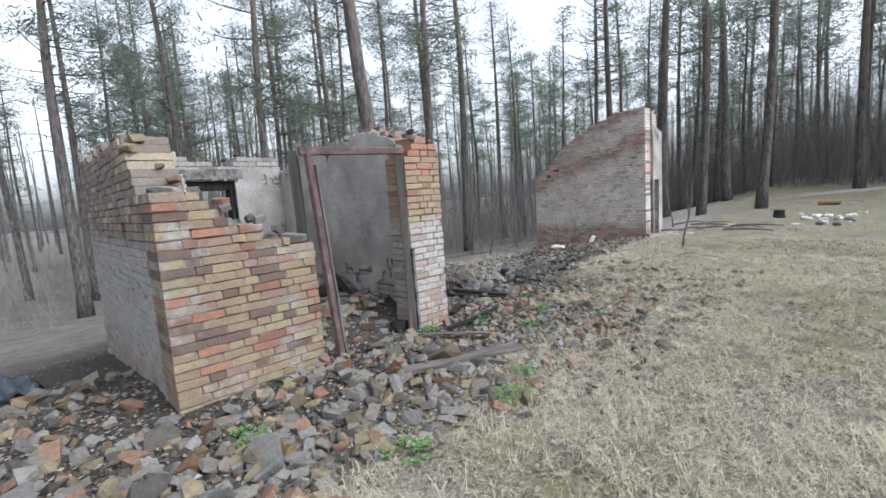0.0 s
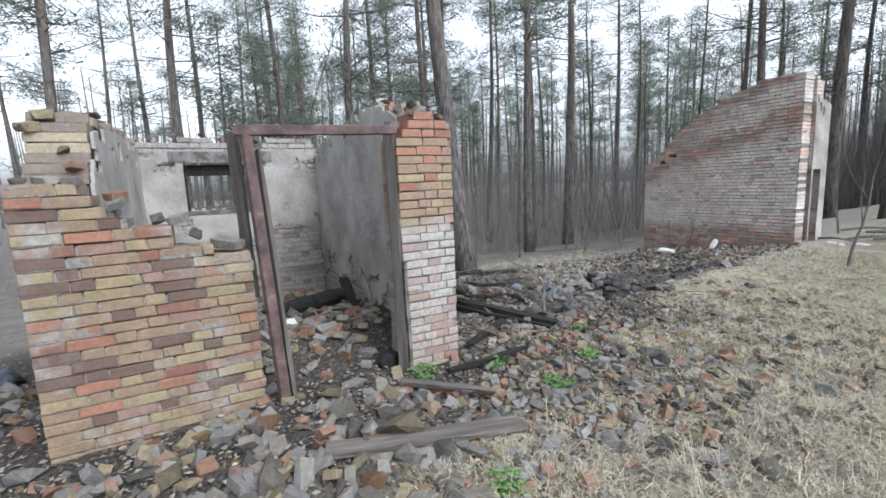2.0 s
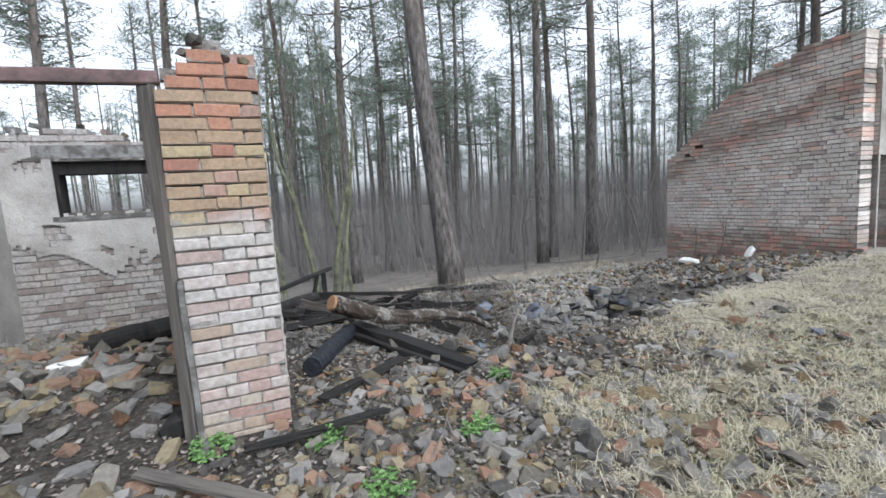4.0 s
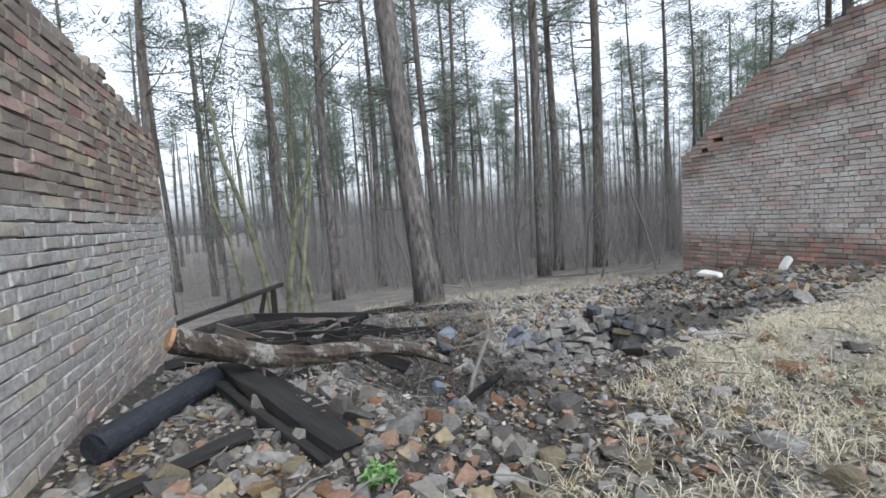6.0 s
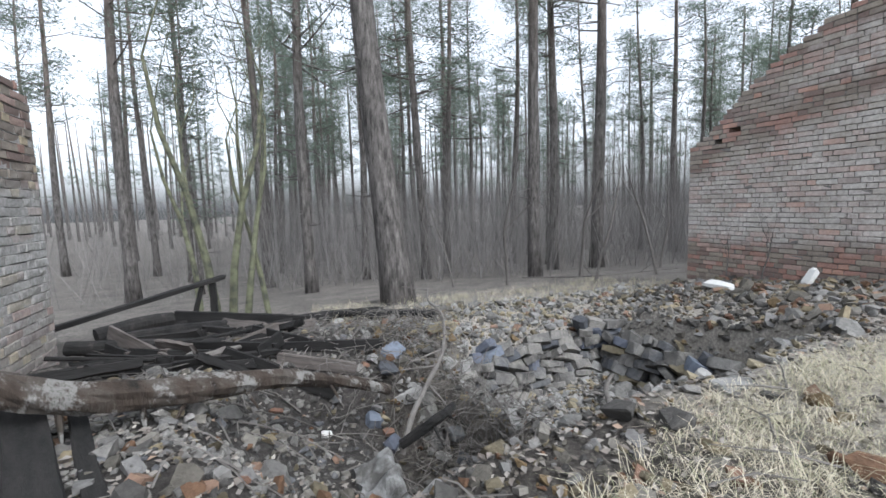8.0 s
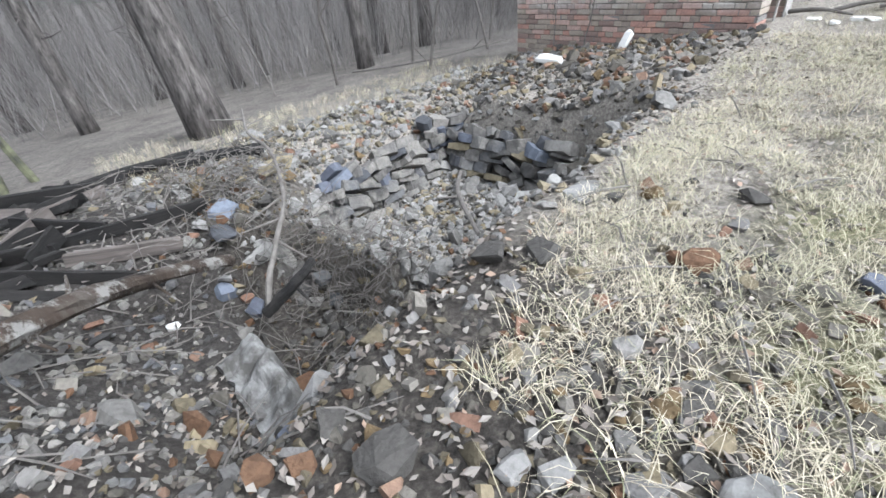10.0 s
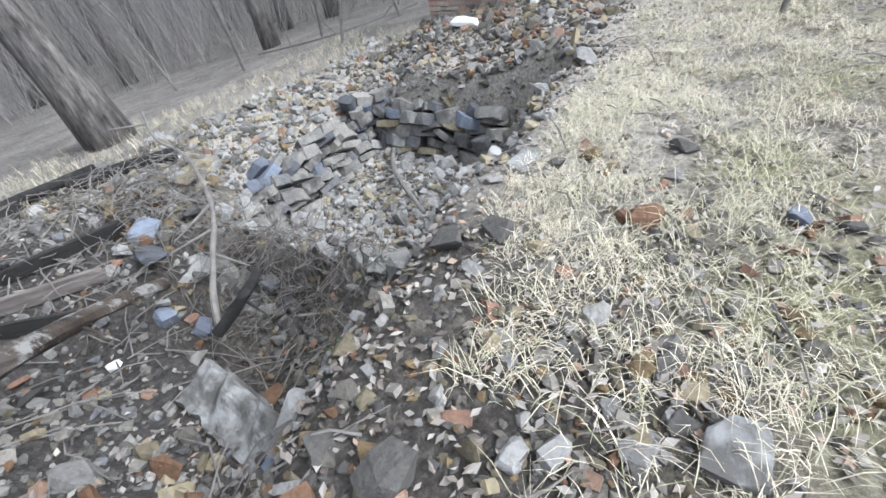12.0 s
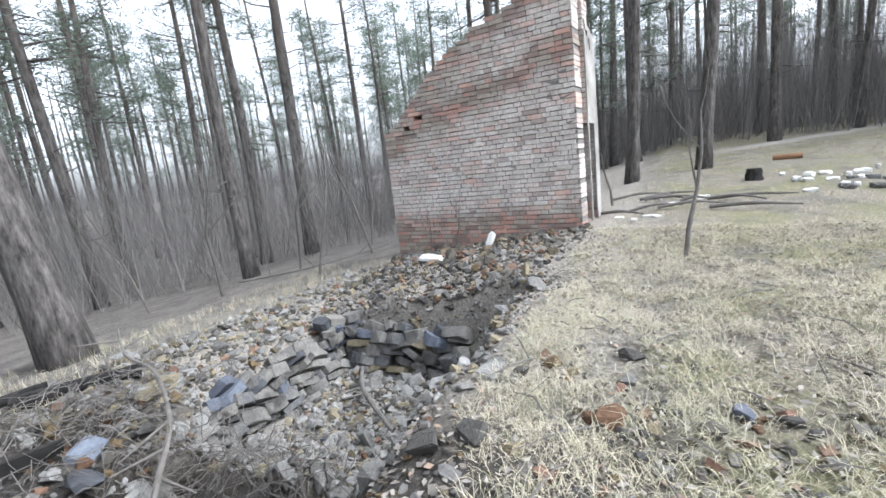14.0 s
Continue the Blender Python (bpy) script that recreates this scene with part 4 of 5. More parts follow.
def g3(x, y, up):
    return (x, y, ground(x, y) + up)


plank("long charred plank resting on a post behind the hut", (-0.5, 5.35, -0.22), (1.28, 6.52, 0.1), 0.12, 0.06)
plank("short charred post holding up a plank", g3(1.12, 6.45, -0.1), (1.12, 6.45, 0.05), 0.1, 0.1)
plank("charred strut leaning on the post", g3(0.82, 6.3, -0.05), (0.98, 6.36, 0.0), 0.07, 0.06)
limb("charred_log", "thick charred log in the timber pile", [(0.12, 4.75, -0.24), (0.45, 4.95, -0.2), (0.8, 5.14, -0.2)], [0.1, 0.1, 0.09], CHAR, "log", 12)
limb("charred_log", "long thin charred log across the timber pile", [(0.1, 4.05, -0.16), (0.8, 3.95, -0.2), (1.5, 3.86, -0.25)], [0.07, 0.07, 0.06], CHAR, "log", 12)
plank("broad brown weathered board in the timber pile", (1.36, 3.1, -0.24), (2.02, 3.98, -0.22), 0.2, 0.03, ROTTEN, 1.5)
plank("grey weathered board sloping over the timber pile", (0.42, 4.15, -0.06), (1.12, 3.22, -0.2), 0.14, 0.03, ROTTEN, 1.4)
plank("flat charred board at the back of the timber pile", (0.76, 5.55, -0.28), (2.4, 4.62, -0.33), 0.2, 0.05, CHAR, 1.5)
plank("thin grey board along the timber pile", (0.5, 3.0, -0.1), (1.7, 2.98, -0.27), 0.1, 0.03, ROTTEN, 1.4)
limb("dead_branch", "forked dark branch on the timber pile", [(1.1, 2.87, -0.18), (1.3, 2.95, -0.12), (1.52, 3.04, -0.1), (1.8, 3.4, -0.16)], [0.035, 0.035, 0.03, 0.015], BRANCH, "branch", 8, 0.12, ((0.45, (0.3, -0.1, 0.02), 0.016),))
for i in range(64):
    x, y = rng.uniform(0.3, 2.5), rng.uniform(2.7, 5.4)
    ang = rng.choice((0.0, -0.5, 0.3, 0.9, -0.8, -0.2)) + rng.uniform(-0.3, 0.3)
    L = rng.uniform(0.3, 1.1)
    dx, dy = math.cos(ang) * L / 2, math.sin(ang) * L / 2
    if x - abs(dx) < 0.12:
        x = 0.15 + abs(dx)
    round_one = rng.random() < 0.3
    p, q = g3(x - dx, y - dy, rng.uniform(0.02, 0.15)), g3(x + dx, y + dy, rng.uniform(0.02, 0.15))
    if round_one:
        limb("charred_log", "thin blackened pole in the pile of charred timber", [p, q], [rng.uniform(0.02, 0.045), 0.02], CHAR, "log", 8, 0.12)
    else:
        plank("blackened board in the pile of charred timber", p, q, rng.uniform(0.05, 0.14), rng.uniform(0.02, 0.045), CHAR if rng.random() < 0.75 else ROTTEN, rng.uniform(0.9, 2.0))
limb("charred_log", "charred round log in the timber pile", [g3(0.35, 4.3, 0.12), g3(0.95, 4.6, 0.14), g3(1.5, 5.0, 0.12)], [0.07, 0.07, 0.06], CHAR, "log", 12)
limb("charred_log", "charred round log at the foot of the pine", [g3(1.8, 4.9, 0.08), g3(2.6, 4.9, 0.1), g3(3.4, 4.75, 0.1)], [0.05, 0.06, 0.045], CHAR, "log", 12)
limb("charred_log", "short dark log beside the pine", [g3(3.1, 4.6, 0.08), (3.9, 4.05, -0.27)], [0.075, 0.07], CHAR, "log", 12)
limb("dead_branch", "bleached dead branch arching over the pit", [(4.02, 4.62, 0.05), (3.8, 4.0, -0.06), (3.75, 3.4, -0.1), (3.5, 2.72, -0.26), (3.22, 2.4, -0.44), (2.98, 2.12, -0.58), (2.86, 2.0, -0.8)], [0.009, 0.013, 0.015, 0.017, 0.02, 0.024, 0.024], BRANCH, "branch", 8, 0.12,
     ((0.12, (-0.32, 0.12, 0.06), 0.012), (0.16, (0.3, 0.1, 0.02), 0.01), (0.3, (-0.15, 0.25, -0.1), 0.01), (0.5, (-0.4, -0.1, -0.06), 0.012), (0.62, (-0.35, 0.0, 0.02), 0.012), (0.7, (0.15, -0.1, -0.2), 0.012)))
limb("charred_root", "thick dark broken root reaching over the pit", [(2.86, 2.0, -0.72), (3.0, 1.93, -0.6), (3.16, 1.9, -0.5), (3.28, 1.95, -0.46)], [0.04, 0.042, 0.036, 0.03], CHAR, "root", 9, 0.14, ((0.8, (0.1, 0.1, -0.12), 0.015), (0.5, (0.05, -0.1, -0.15), 0.014)))
limb("dead_branch", "bare stick lying down the side of the pit", [(6.0, 3.2, -1.12), (5.55, 2.8, -1.06), (5.2, 2.35, -1.0), (4.85, 1.8, -0.98)], [0.022, 0.03, 0.028, 0.02], BRANCH, "branch", 8, 0.12, ((0.5, (-0.25, 0.1, 0.05), 0.014),))
limb("dead_branch", "dark fallen stem lying along the edge of the wood", [g3(8.13, 8.86, 0.08), g3(8.94, 7.1, 0.1), g3(10.6, 6.2, 0.1)], [0.018, 0.018, 0.01], BRANCH, "branch", 8, 0.1, ((0.3, (0.2, 0.3, 0.3), 0.014), (0.6, (-0.2, 0.2, 0.35), 0.012), (0.8, (0.1, -0.3, 0.25), 0.012)))
plank("dark weathered plank half sunk in the rubble", g3(-0.28, -1.3, 0.05), g3(-1.62, -1.02, 0.06), 0.16, 0.04, ROTTEN)
plank("thin grey lath on the rubble", g3(-0.8, -0.4, 0.09), g3(-0.2, -0.85, 0.08), 0.07, 0.02, WOOD)
plank("thin charred lath beside the pier", g3(-0.3, -0.3, 0.07), g3(0.55, -0.35, 0.08), 0.06, 0.025, CHAR)
plank("short charred board beside the pier", g3(0.2, 0.15, 0.05), g3(0.95, 0.55, 0.08), 0.09, 0.03, CHAR)
limb("charred_log", "thick blackened log lying on the rubble in the hut", [(-1.48, 1.5, 0.38), (-1.1, 1.55, 0.42), (-0.68, 1.66, 0.43)], [0.09, 0.1, 0.09], CHAR, "log", 14, 0.1)
limb("charred_log", "blackened split log lying on the rubble in the hut", [(-1.52, 1.3, 0.3), (-1.15, 1.2, 0.33), (-0.72, 1.15, 0.34)], [0.06, 0.07, 0.05], CHAR, "log", 12, 0.12)
plank("charred plank leaning on the logs in the hut", (-0.66, 1.3, 0.3), (-0.6, 1.9, 0.58), 0.12, 0.05)
plank("charred timber inside the ruined hut", g3(-0.6, 1.7, 0.1), g3(-1.6, 1.75, 0.06), 0.1, 0.08)
placed_stone("charred_lump", "black charred lump on the rubble", -1.35, 1.7, 0.16, 0.1, 0.07, 320, CHAR)
placed_stone("charred_lump", "black charred lump at the foot of the jamb", -0.72, 0.2, 0.14, 0.1, 0.09, 321, CHAR)
placed_stone("white_stone", "white plaster lump on the rubble", -1.5, 1.0, 0.13, 0.1, 0.06, 322, WHITE)

# ---- plastic sheet ----
rng = random.Random(61)
h = Heap()
n = 22
for j in range(n):
    for i in range(n):
        x, y = -4.75 + 0.75 * i / (n - 1), 2.25 + 0.5 * j / (n - 1)
        fold = 0.05 * math.sin(i * 0.9 + j * 0.35) + 0.05 * noise.noise((i * 0.35, j * 0.35, 2))
        z = ground(x, y) + 0.03 + 0.2 * math.sin(math.pi * i / (n - 1)) ** 0.6 * math.sin(math.pi * j / (n - 1)) ** 0.6 + fold
        h.v.append((x + 0.06 * noise.noise((j * 0.3, 1, 1)), y + 0.08 * noise.noise((i * 0.3, 4, 1)), max(z, ground(x, y) + 0.012)))
for j in range(n - 1):
    for i in range(n - 1):
        h.f.append((j * n + i, j * n + i + 1, (j + 1) * n + i + 1, (j + 1) * n + i))
sheet = obj("plastic_sheet", h.v, h.f, TARP, smooth=True)
sheet.modifiers.new("thick", "SOLIDIFY").thickness = 0.006
tagged(sheet, "crumpled dark blue plastic sheet on the rubble", "plastic sheet")

# ---- grass and plants ----
rng = random.Random(71)
h = Heap()


def blade(h, x, y, z, L, w, ang, lean):
    dx, dy = math.cos(ang), math.sin(ang)
    sx, sy = -dy * w, dx * w
    up1, up2 = L * 0.5 * math.cos(lean * 0.6), L * (0.5 * math.cos(lean * 0.6) + 0.45 * math.cos(min(1.62, lean * 1.5)))
    o1, o2 = L * 0.5 * math.sin(lean * 0.6), L * (0.5 * math.sin(lean * 0.6) + 0.5 * math.sin(min(1.62, lean * 1.5)))
    k = len(h.v)
    h.v += [(x - sx, y - sy, z), (x + sx, y + sy, z), (x + dx * o1 - sx, y + dy * o1 - sy, z + up1), (x + dx * o1 + sx, y + dy * o1 + sy, z + up1), (x + dx * o2, y + dy * o2, z + max(up2, 0.008))]
    h.f += [(k, k + 1, k + 3, k + 2), (k + 2, k + 3, k + 4)]


tufts = 0
while tufts < 23000:
    if rng.random() < 0.75:
        x, y = rng.uniform(-4.5, 9.0), rng.uniform(-5.0, 1.4)
    else:
        x, y = rng.uniform(2, 22), rng.uniform(-12, 1)
    limit = -1.9 if x < -1.2 else (-1.3 if x < 1.5 else (-0.35 if x < 3 else 0.2 + 0.13 * (x - 3)))
    patch = nz(x, y, 0.6, 8) + 0.6 * nz(x, y, 2.3, 3)
    if y > limit + 0.5 * nz(x, y, 0.8, 1) or in_wall(x, y) or patch < rng.uniform(-0.5, 0.25):
        continue
    tufts += 1
    z = ground(x, y)
    turn, size = rng.uniform(0, 6.28), rng.lognormvariate(-0.1, 0.35)
    for b in range(rng.randrange(5, 15)):
        r = rng.uniform(0, 0.07)
        a = rng.uniform(0, 6.28)
        blade(h, x + r * math.cos(a), y + r * math.sin(a), z + rng.uniform(0.0, 0.012), size * rng.uniform(0.04, 0.16), rng.uniform(0.0006, 0.0017), turn + rng.gauss(0, 1.5), rng.uniform(1.05, 1.62))
for i in range(700):
    x, y = rng.uniform(2.5, 9), rng.uniform(4.2, 7)
    z = ground(x, y)
    for b in range(6):
        blade(h, x + rng.uniform(-0.06, 0.06), y + rng.uniform(-0.06, 0.06), z, rng.uniform(0.06, 0.2), 0.0018, rng.uniform(0, 6.28), rng.uniform(0.3, 1.1))
tagged(obj("dry_grass", h.v, h.f, STRAW), "flattened straw-coloured dry grass", "grass", kind="stuff")


h = Heap()
for i in range(34000):
    x, y = rng.uniform(-4.5, 9.0), rng.uniform(-4.5, 1.5)
    if i % 4 == 0:
        x, y = rng.uniform(-6, 9), rng.uniform(-5, 5)
    if in_wall(x, y) or (2.6 < x < 6.5 and 0.9 < y < 4.0):
        continue
    z = ground(x, y) + rng.uniform(0.004, 0.03)
    a, L = rng.uniform(0, 6.28), rng.uniform(0.012, 0.03)
    dx, dy, q = math.cos(a) * L, math.sin(a) * L, rng.uniform(-0.012, 0.012)
    n0 = len(h.v)
    h.v += [(x - dx, y - dy, z), (x + dy * 0.5, y - dx * 0.5, z + q), (x + dx, y + dy, z + rng.uniform(-0.004, 0.012)), (x - dy * 0.5, y + dx * 0.5, z + rng.uniform(0, 0.012))]
    h.f += [(n0, n0 + 1, n0 + 2), (n0, n0 + 2, n0 + 3)]
tagged(obj("leaf_litter", h.v, h.f, LEAF), "dead grey-brown leaves scattered on the ground", "leaves", kind="stuff")


def green_plant(label, x, y, size, seed):
    rng = random.Random(seed)
    h = Heap()
    for i in range(46):
        a, r = rng.uniform(0, 6.28), size * rng.random() ** 0.6
        px, py = x + r * math.cos(a), y + r * math.sin(a)
        z = ground(px, py)
        hgt = rng.uniform(0.02, 0.11) * (1.2 - r / size * 0.6)
        h.tube([(px, py, z), (px + rng.uniform(-0.01, 0.01), py, z + hgt)], [0.0016, 0.001], 3, 0, rng, False)
        for k in range(5):
            b = rng.uniform(0, 6.28)
            L, w, q = rng.uniform(0.02, 0.045), rng.uniform(0.008, 0.014), rng.uniform(-0.01, 0.012)
            dx, dy, zz = math.cos(b), math.sin(b), z + hgt * rng.uniform(0.5, 1.0)
            n0 = len(h.v)
            h.v += [(px, py, zz), (px + dx * L * 0.5 - dy * w, py + dy * L * 0.5 + dx * w, zz + q + 0.006), (px + dx * L, py + dy * L, zz + q), (px + dx * L * 0.5 + dy * w, py + dy * L * 0.5 - dx * w, zz + q + 0.006)]
            h.f += [(n0, n0 + 1, n0 + 2), (n0, n0 + 2, n0 + 3)]
    tagged(obj("green_plant", h.v, h.f, GREEN), label, "plant", "green weeds")


for k, (x, y, s) in enumerate(((-1.2, -1.95, 0.2), (-0.5, -0.12, 0.14), (-2.3, -1.9, 0.18), (-2.95, -0.85, 0.14), (-0.75, -1.75, 0.15), (0.15, -0.35, 0.13), (1.0, -0.75, 0.12), (3.3, 1.3, 0.15), (0.35, -1.0, 0.12), (1.5, -0.15, 0.07))):
    green_plant("low bright green weeds among the rubble", x, y, s, 400 + k)

# ---- trees ----
def needle_tuft(rng, h, p, size, n):
    for i in range(n):
        d = Vector((rng.gauss(0, 1), rng.gauss(0, 1), rng.gauss(0.15, 0.7)))
        d = d.normalized()
        q = p + Vector((rng.gauss(0, 1), rng.gauss(0, 1), rng.gauss(0, 0.5))) * size * 0.55
        s = d.orthogonal().normalized() * size * rng.uniform(0.022, 0.045)
        L = size * rng.uniform(0.3, 0.6)
        k = len(h.v)
        h.v += [tuple(q - s), tuple(q + s), tuple(q + d * L)]
        h.f.append((k, k + 1, k + 2))


def pine(seed, height, radius, crown_from, tufts, needles, lean=0.0):
    """A pine: trunk with dead lower limbs, crown of needle tufts on limbs."""
    rng = random.Random(seed)
    tree = new("pine_tree")
    h = Heap()
    pts, rad = [], []
    bx, by = rng.uniform(-1, 1) * 0.3, rng.uniform(-1, 1) * 0.3
    for i in range(15):
        f = i / 14
        pts.append(Vector((bx * f * f + lean * f * height + 0.08 * math.sin(f * 7 + seed), by * f * f + 0.08 * math.cos(f * 6 + seed), height * f - 0.3)))
        rad.append(radius * (1.35 if i == 0 else 1.0) * (1 - 0.82 * f) + 0.01)
    h.tube(pts, rad, 10, 0.05, rng)

    def along(f):
        i = min(13, int(f * 14))
        return pts[i].lerp(pts[i + 1], f * 14 - i)

    for i in range(16):
        f = rng.uniform(0.12, crown_from + 0.1)
        p, a = along(f), rng.uniform(0, 6.28)
        L = rng.uniform(0.3, 1.5) * (0.5 + f)
        d = Vector((math.cos(a), math.sin(a), rng.uniform(-0.35, 0.35)))
        q = p + d * L * 0.5
        h.tube([p, q, p + d * L + Vector((0, 0, rng.uniform(-0.25, 0.1)))], [0.022, 0.014, 0.004], 4, 0, rng, False)
    n = Heap()
    for i in range(tufts):
        f = crown_from + (1 - crown_from) * rng.random() ** 0.9
        p, a = along(min(f, 0.99)), rng.uniform(0, 6.28)
        spread = (0.35 + 1.0 * (1 - (f - crown_from) / (1 - crown_from)) ** 0.7) * height * 0.105
        d = Vector((math.cos(a), math.sin(a), rng.uniform(-0.1, 0.45)))
        L = spread * rng.uniform(0.35, 1.05)
        tip = p + d * L + Vector((0, 0, rng.uniform(-0.1, 0.2)))
        h.tube([p, p + d * L * 0.5 + Vector((0, 0, -0.08)), tip], [0.03, 0.02, 0.006], 4, 0, rng, False)
        for k in range(3):
            t = rng.uniform(0.45, 1.05)
            needle_tuft(rng, n, p.lerp(tip, t) + Vector((rng.gauss(0, 0.2), rng.gauss(0, 0.2), rng.gauss(0, 0.12))), rng.uniform(0.4, 0.75), needles)
    obj("trunk", h.v, h.f, BARK, tree, smooth=True)
    obj("crown", n.v, n.f, NEEDLES, tree, "grey-green needle crown")
    return tagged(tree, "tall slender pine with bare grey trunk and thin crown", "tree", "pine forest")


def bare_tree(seed, height, radius, material, label, spread=0.5, forks=3, levels=3):
    rng = random.Random(seed)
    h = Heap()

    def grow(p, d, L, r, lev):
        pts, rr = [p], [r]
        for i in range(4):
            d = (d + Vector((rng.gauss(0, 0.12), rng.gauss(0, 0.12), rng.gauss(0.05, 0.08)))).normalized()
            pts.append(pts[-1] + d * L / 4)
            rr.append(r * (1 - 0.17 * (i + 1)))
        h.tube(pts, rr, 7 if lev == 0 else 4, 0.05, rng, False)
        if lev < levels:
            for i in range(forks + (lev > 0)):
                t = rng.randrange(2, 5)
                nd = (d + Vector((rng.gauss(0, spread), rng.gauss(0, spread), rng.uniform(0.0, 0.4)))).normalized()
                grow(pts[t], nd, L * rng.uniform(0.45, 0.75), rr[t] * 0.62, lev + 1)

    grow(Vector((0, 0, -0.1)), Vector((rng.uniform(-0.1, 0.1), rng.uniform(-0.1, 0.1), 1)), height * 0.5, radius, 0)
    ob = new("bare_tree")
    obj("trunk", h.v, h.f, material, ob)
    return tagged(ob, label, "tree", "bare saplings")


KINDS = [pine(1, 19, 0.175, 0.4, 48, 26, 0.01), pine(2, 17, 0.15, 0.35, 46, 26, -0.015), pine(3, 15, 0.125, 0.33, 40, 25, 0.02), pine(4, 18, 0.2, 0.42, 48, 26, -0.005), pine(5, 12, 0.09, 0.28, 36, 24, 0.0), pine(6, 20, 0.16, 0.46, 46, 26, 0.012)]
big = pine(9, 18, 0.27, 0.42, 40, 24, 0.0)
big.matrix_basis = pose(4.1, 6.6, ground(4.1, 6.6) - 0.1, -3.0, -3.0, 0)
tagged(big, "thick dark pine trunk growing beside the pit", "tree", "pine forest")
FIXED = ((9.5, 10.2, 0), (13.0, 11.6, 3), (-2.6, 16.7, 3), (-1.5, 22.7, 0), (1.9, 18.2, 3), (3.0, 12.3, 1), (2.8, 30, 0), (5.4, 30, 1), (11.3, 28, 5), (12.0, 23.7, 0), (14.6, 20.4, 3),
         (17.6, 23.4, 5), (12.4, 13.6, 0), (22.5, 24.0, 1), (-4.0, 27.0, 0), (14.3, 1.1, 1), (15.9, -0.5, 1), (21.5, 1.9, 3), (24, -2.6, 0), (16.5, 3.1, 0), (17.5, 6.0, 1), (-9.0, 30, 0), (-12.5, 36, 5), (7.3, 14.5, 1))
taken = [(4.1, 6.6)]
rng = random.Random(81)


def plant(kind, x, y, s):
    first = KINDS[kind]
    m = Matrix.Translation((x, y, ground(x, y) - 0.05)) @ Euler((rng.gauss(0, 0.02), rng.gauss(0, 0.02), rng.uniform(0, 6.28))).to_matrix().to_4x4() @ Matrix.Scale(s, 4)
    copy_thing(first, m)
    taken.append((x, y))


for x, y, k in FIXED:
    plant(k, x, y, rng.uniform(0.95, 1.15))
count = 0
for i in range(6000):
    if count >= 185:
        break
    a, d = rng.uniform(-0.75, 2.75), 17 + 50 * rng.random() ** 0.8
    x, y = 2 + d * math.cos(a), d * math.sin(a)
    if y < 9 and x < 10:
        continue
    if y < 6 and math.hypot(x - 2, y) < 21 + 3 * nz(x, y, 0.2, 2):
        continue
    if a > 1.72 and rng.random() < 0.72:
        continue
    if any((x - p) ** 2 + (y - q) ** 2 < 2.4 for p, q in taken):
        continue
    plant(rng.randrange(6), x, y, rng.uniform(0.75, 1.15))
    count += 1
for i in range(900):
    if count >= 222:
        break
    a, d = rng.uniform(-0.75, 0.42), rng.uniform(22, 52)
    x, y = 2 + d * math.cos(a), -1 + d * math.sin(a)
    if any((x - p) ** 2 + (y - q) ** 2 < 1.6 for p, q in taken):
        continue
    plant(rng.randrange(6), x, y, rng.uniform(0.6, 1.1))
    count += 1
for i, t in enumerate(KINDS):
    x, y = (8 + 7 * i, 42 + (i % 3) * 3)
    t.matrix_basis = pose(x, y, ground(x, y) - 0.05)

# bare saplings
SAPS = [bare_tree(61, 3.4, 0.03, BRANCH, "thin bare sapling in the clearing", 0.4, 3), bare_tree(62, 5.5, 0.035, BRANCH, "bare grey young tree at the edge of the wood", 0.42, 3), bare_tree(63, 8, 0.07, MOSSY, "slender mossy deciduous tree with several stems", 0.22, 2)]
SAPS[0].matrix_basis = pose(7.6, -0.42, ground(7.6, -0.42))
SAPS[1].matrix_basis = pose(8.4, 6.4, ground(8.4, 6.4))
SAPS[2].matrix_basis = pose(1.35, 6.6, ground(1.35, 6.6))
for x, y, k, s in ((1.55, 6.9, 2, 0.9), (1.1, 7.1, 2, 1.1), (1.9, 7.3, 2, 0.8), (0.5, 9.5, 2, 1.0), (9.0, 3.9, 0, 0.42), (9.1, 3.4, 0, 0.5), (10.3, 6.5, 1, 1.0), (7.3, 8.2, 1, 1.1), (6.4, 9.4, 1, 0.9), (12, 8, 1, 1.0), (9.6, 8.4, 1, 1.2), (11.2, 1.0, 0, 0.9), (5.2, 11.0, 1, 1.0), (13.3, 3.6, 1, 1.1)):
    copy_thing(SAPS[k], Matrix.Translation((x, y, ground(x, y))) @ Matrix.Rotation(rng.uniform(0, 6.28), 4, "Z") @ Matrix.Scale(s, 4))

# roots hanging over the pit
h = Heap()
rng = random.Random(95)
for i in range(800):
    x, y = rng.gauss(3.45, 0.3), rng.gauss(2.95, 0.55)
    if rng.random() < 0.4:
        y = rng.uniform(1.5, 2.7)
        x = 3.72 - 0.3 * (y - 2.1) + rng.gauss(0, 0.14)
    elif rng.random() < 0.25:
        x, y = rng.uniform(2.3, 3.4), rng.uniform(2.3, 4.2)
    p = Vector((x, y, ground(x, y) + rng.uniform(0.0, 0.25)))
    d = Vector((rng.gauss(0, 1), rng.gauss(0, 1), rng.gauss(0, 0.5))).normalized()
    pts = [p]
    for k in range(4):
        d = (d + Vector((rng.gauss(0, 0.35), rng.gauss(0, 0.35), rng.gauss(-0.1, 0.3)))).normalized()
        pts.append(pts[-1] + d * rng.uniform(0.05, 0.13))
    h.tube(pts, [0.004, 0.004, 0.0035, 0.0025, 0.0015], 3, 0, rng, False)
tagged(obj("root_tangle", h.v, h.f, BRANCH), "tangle of dry grey roots and twigs over the pit", "roots", kind="stuff")
h = Heap()
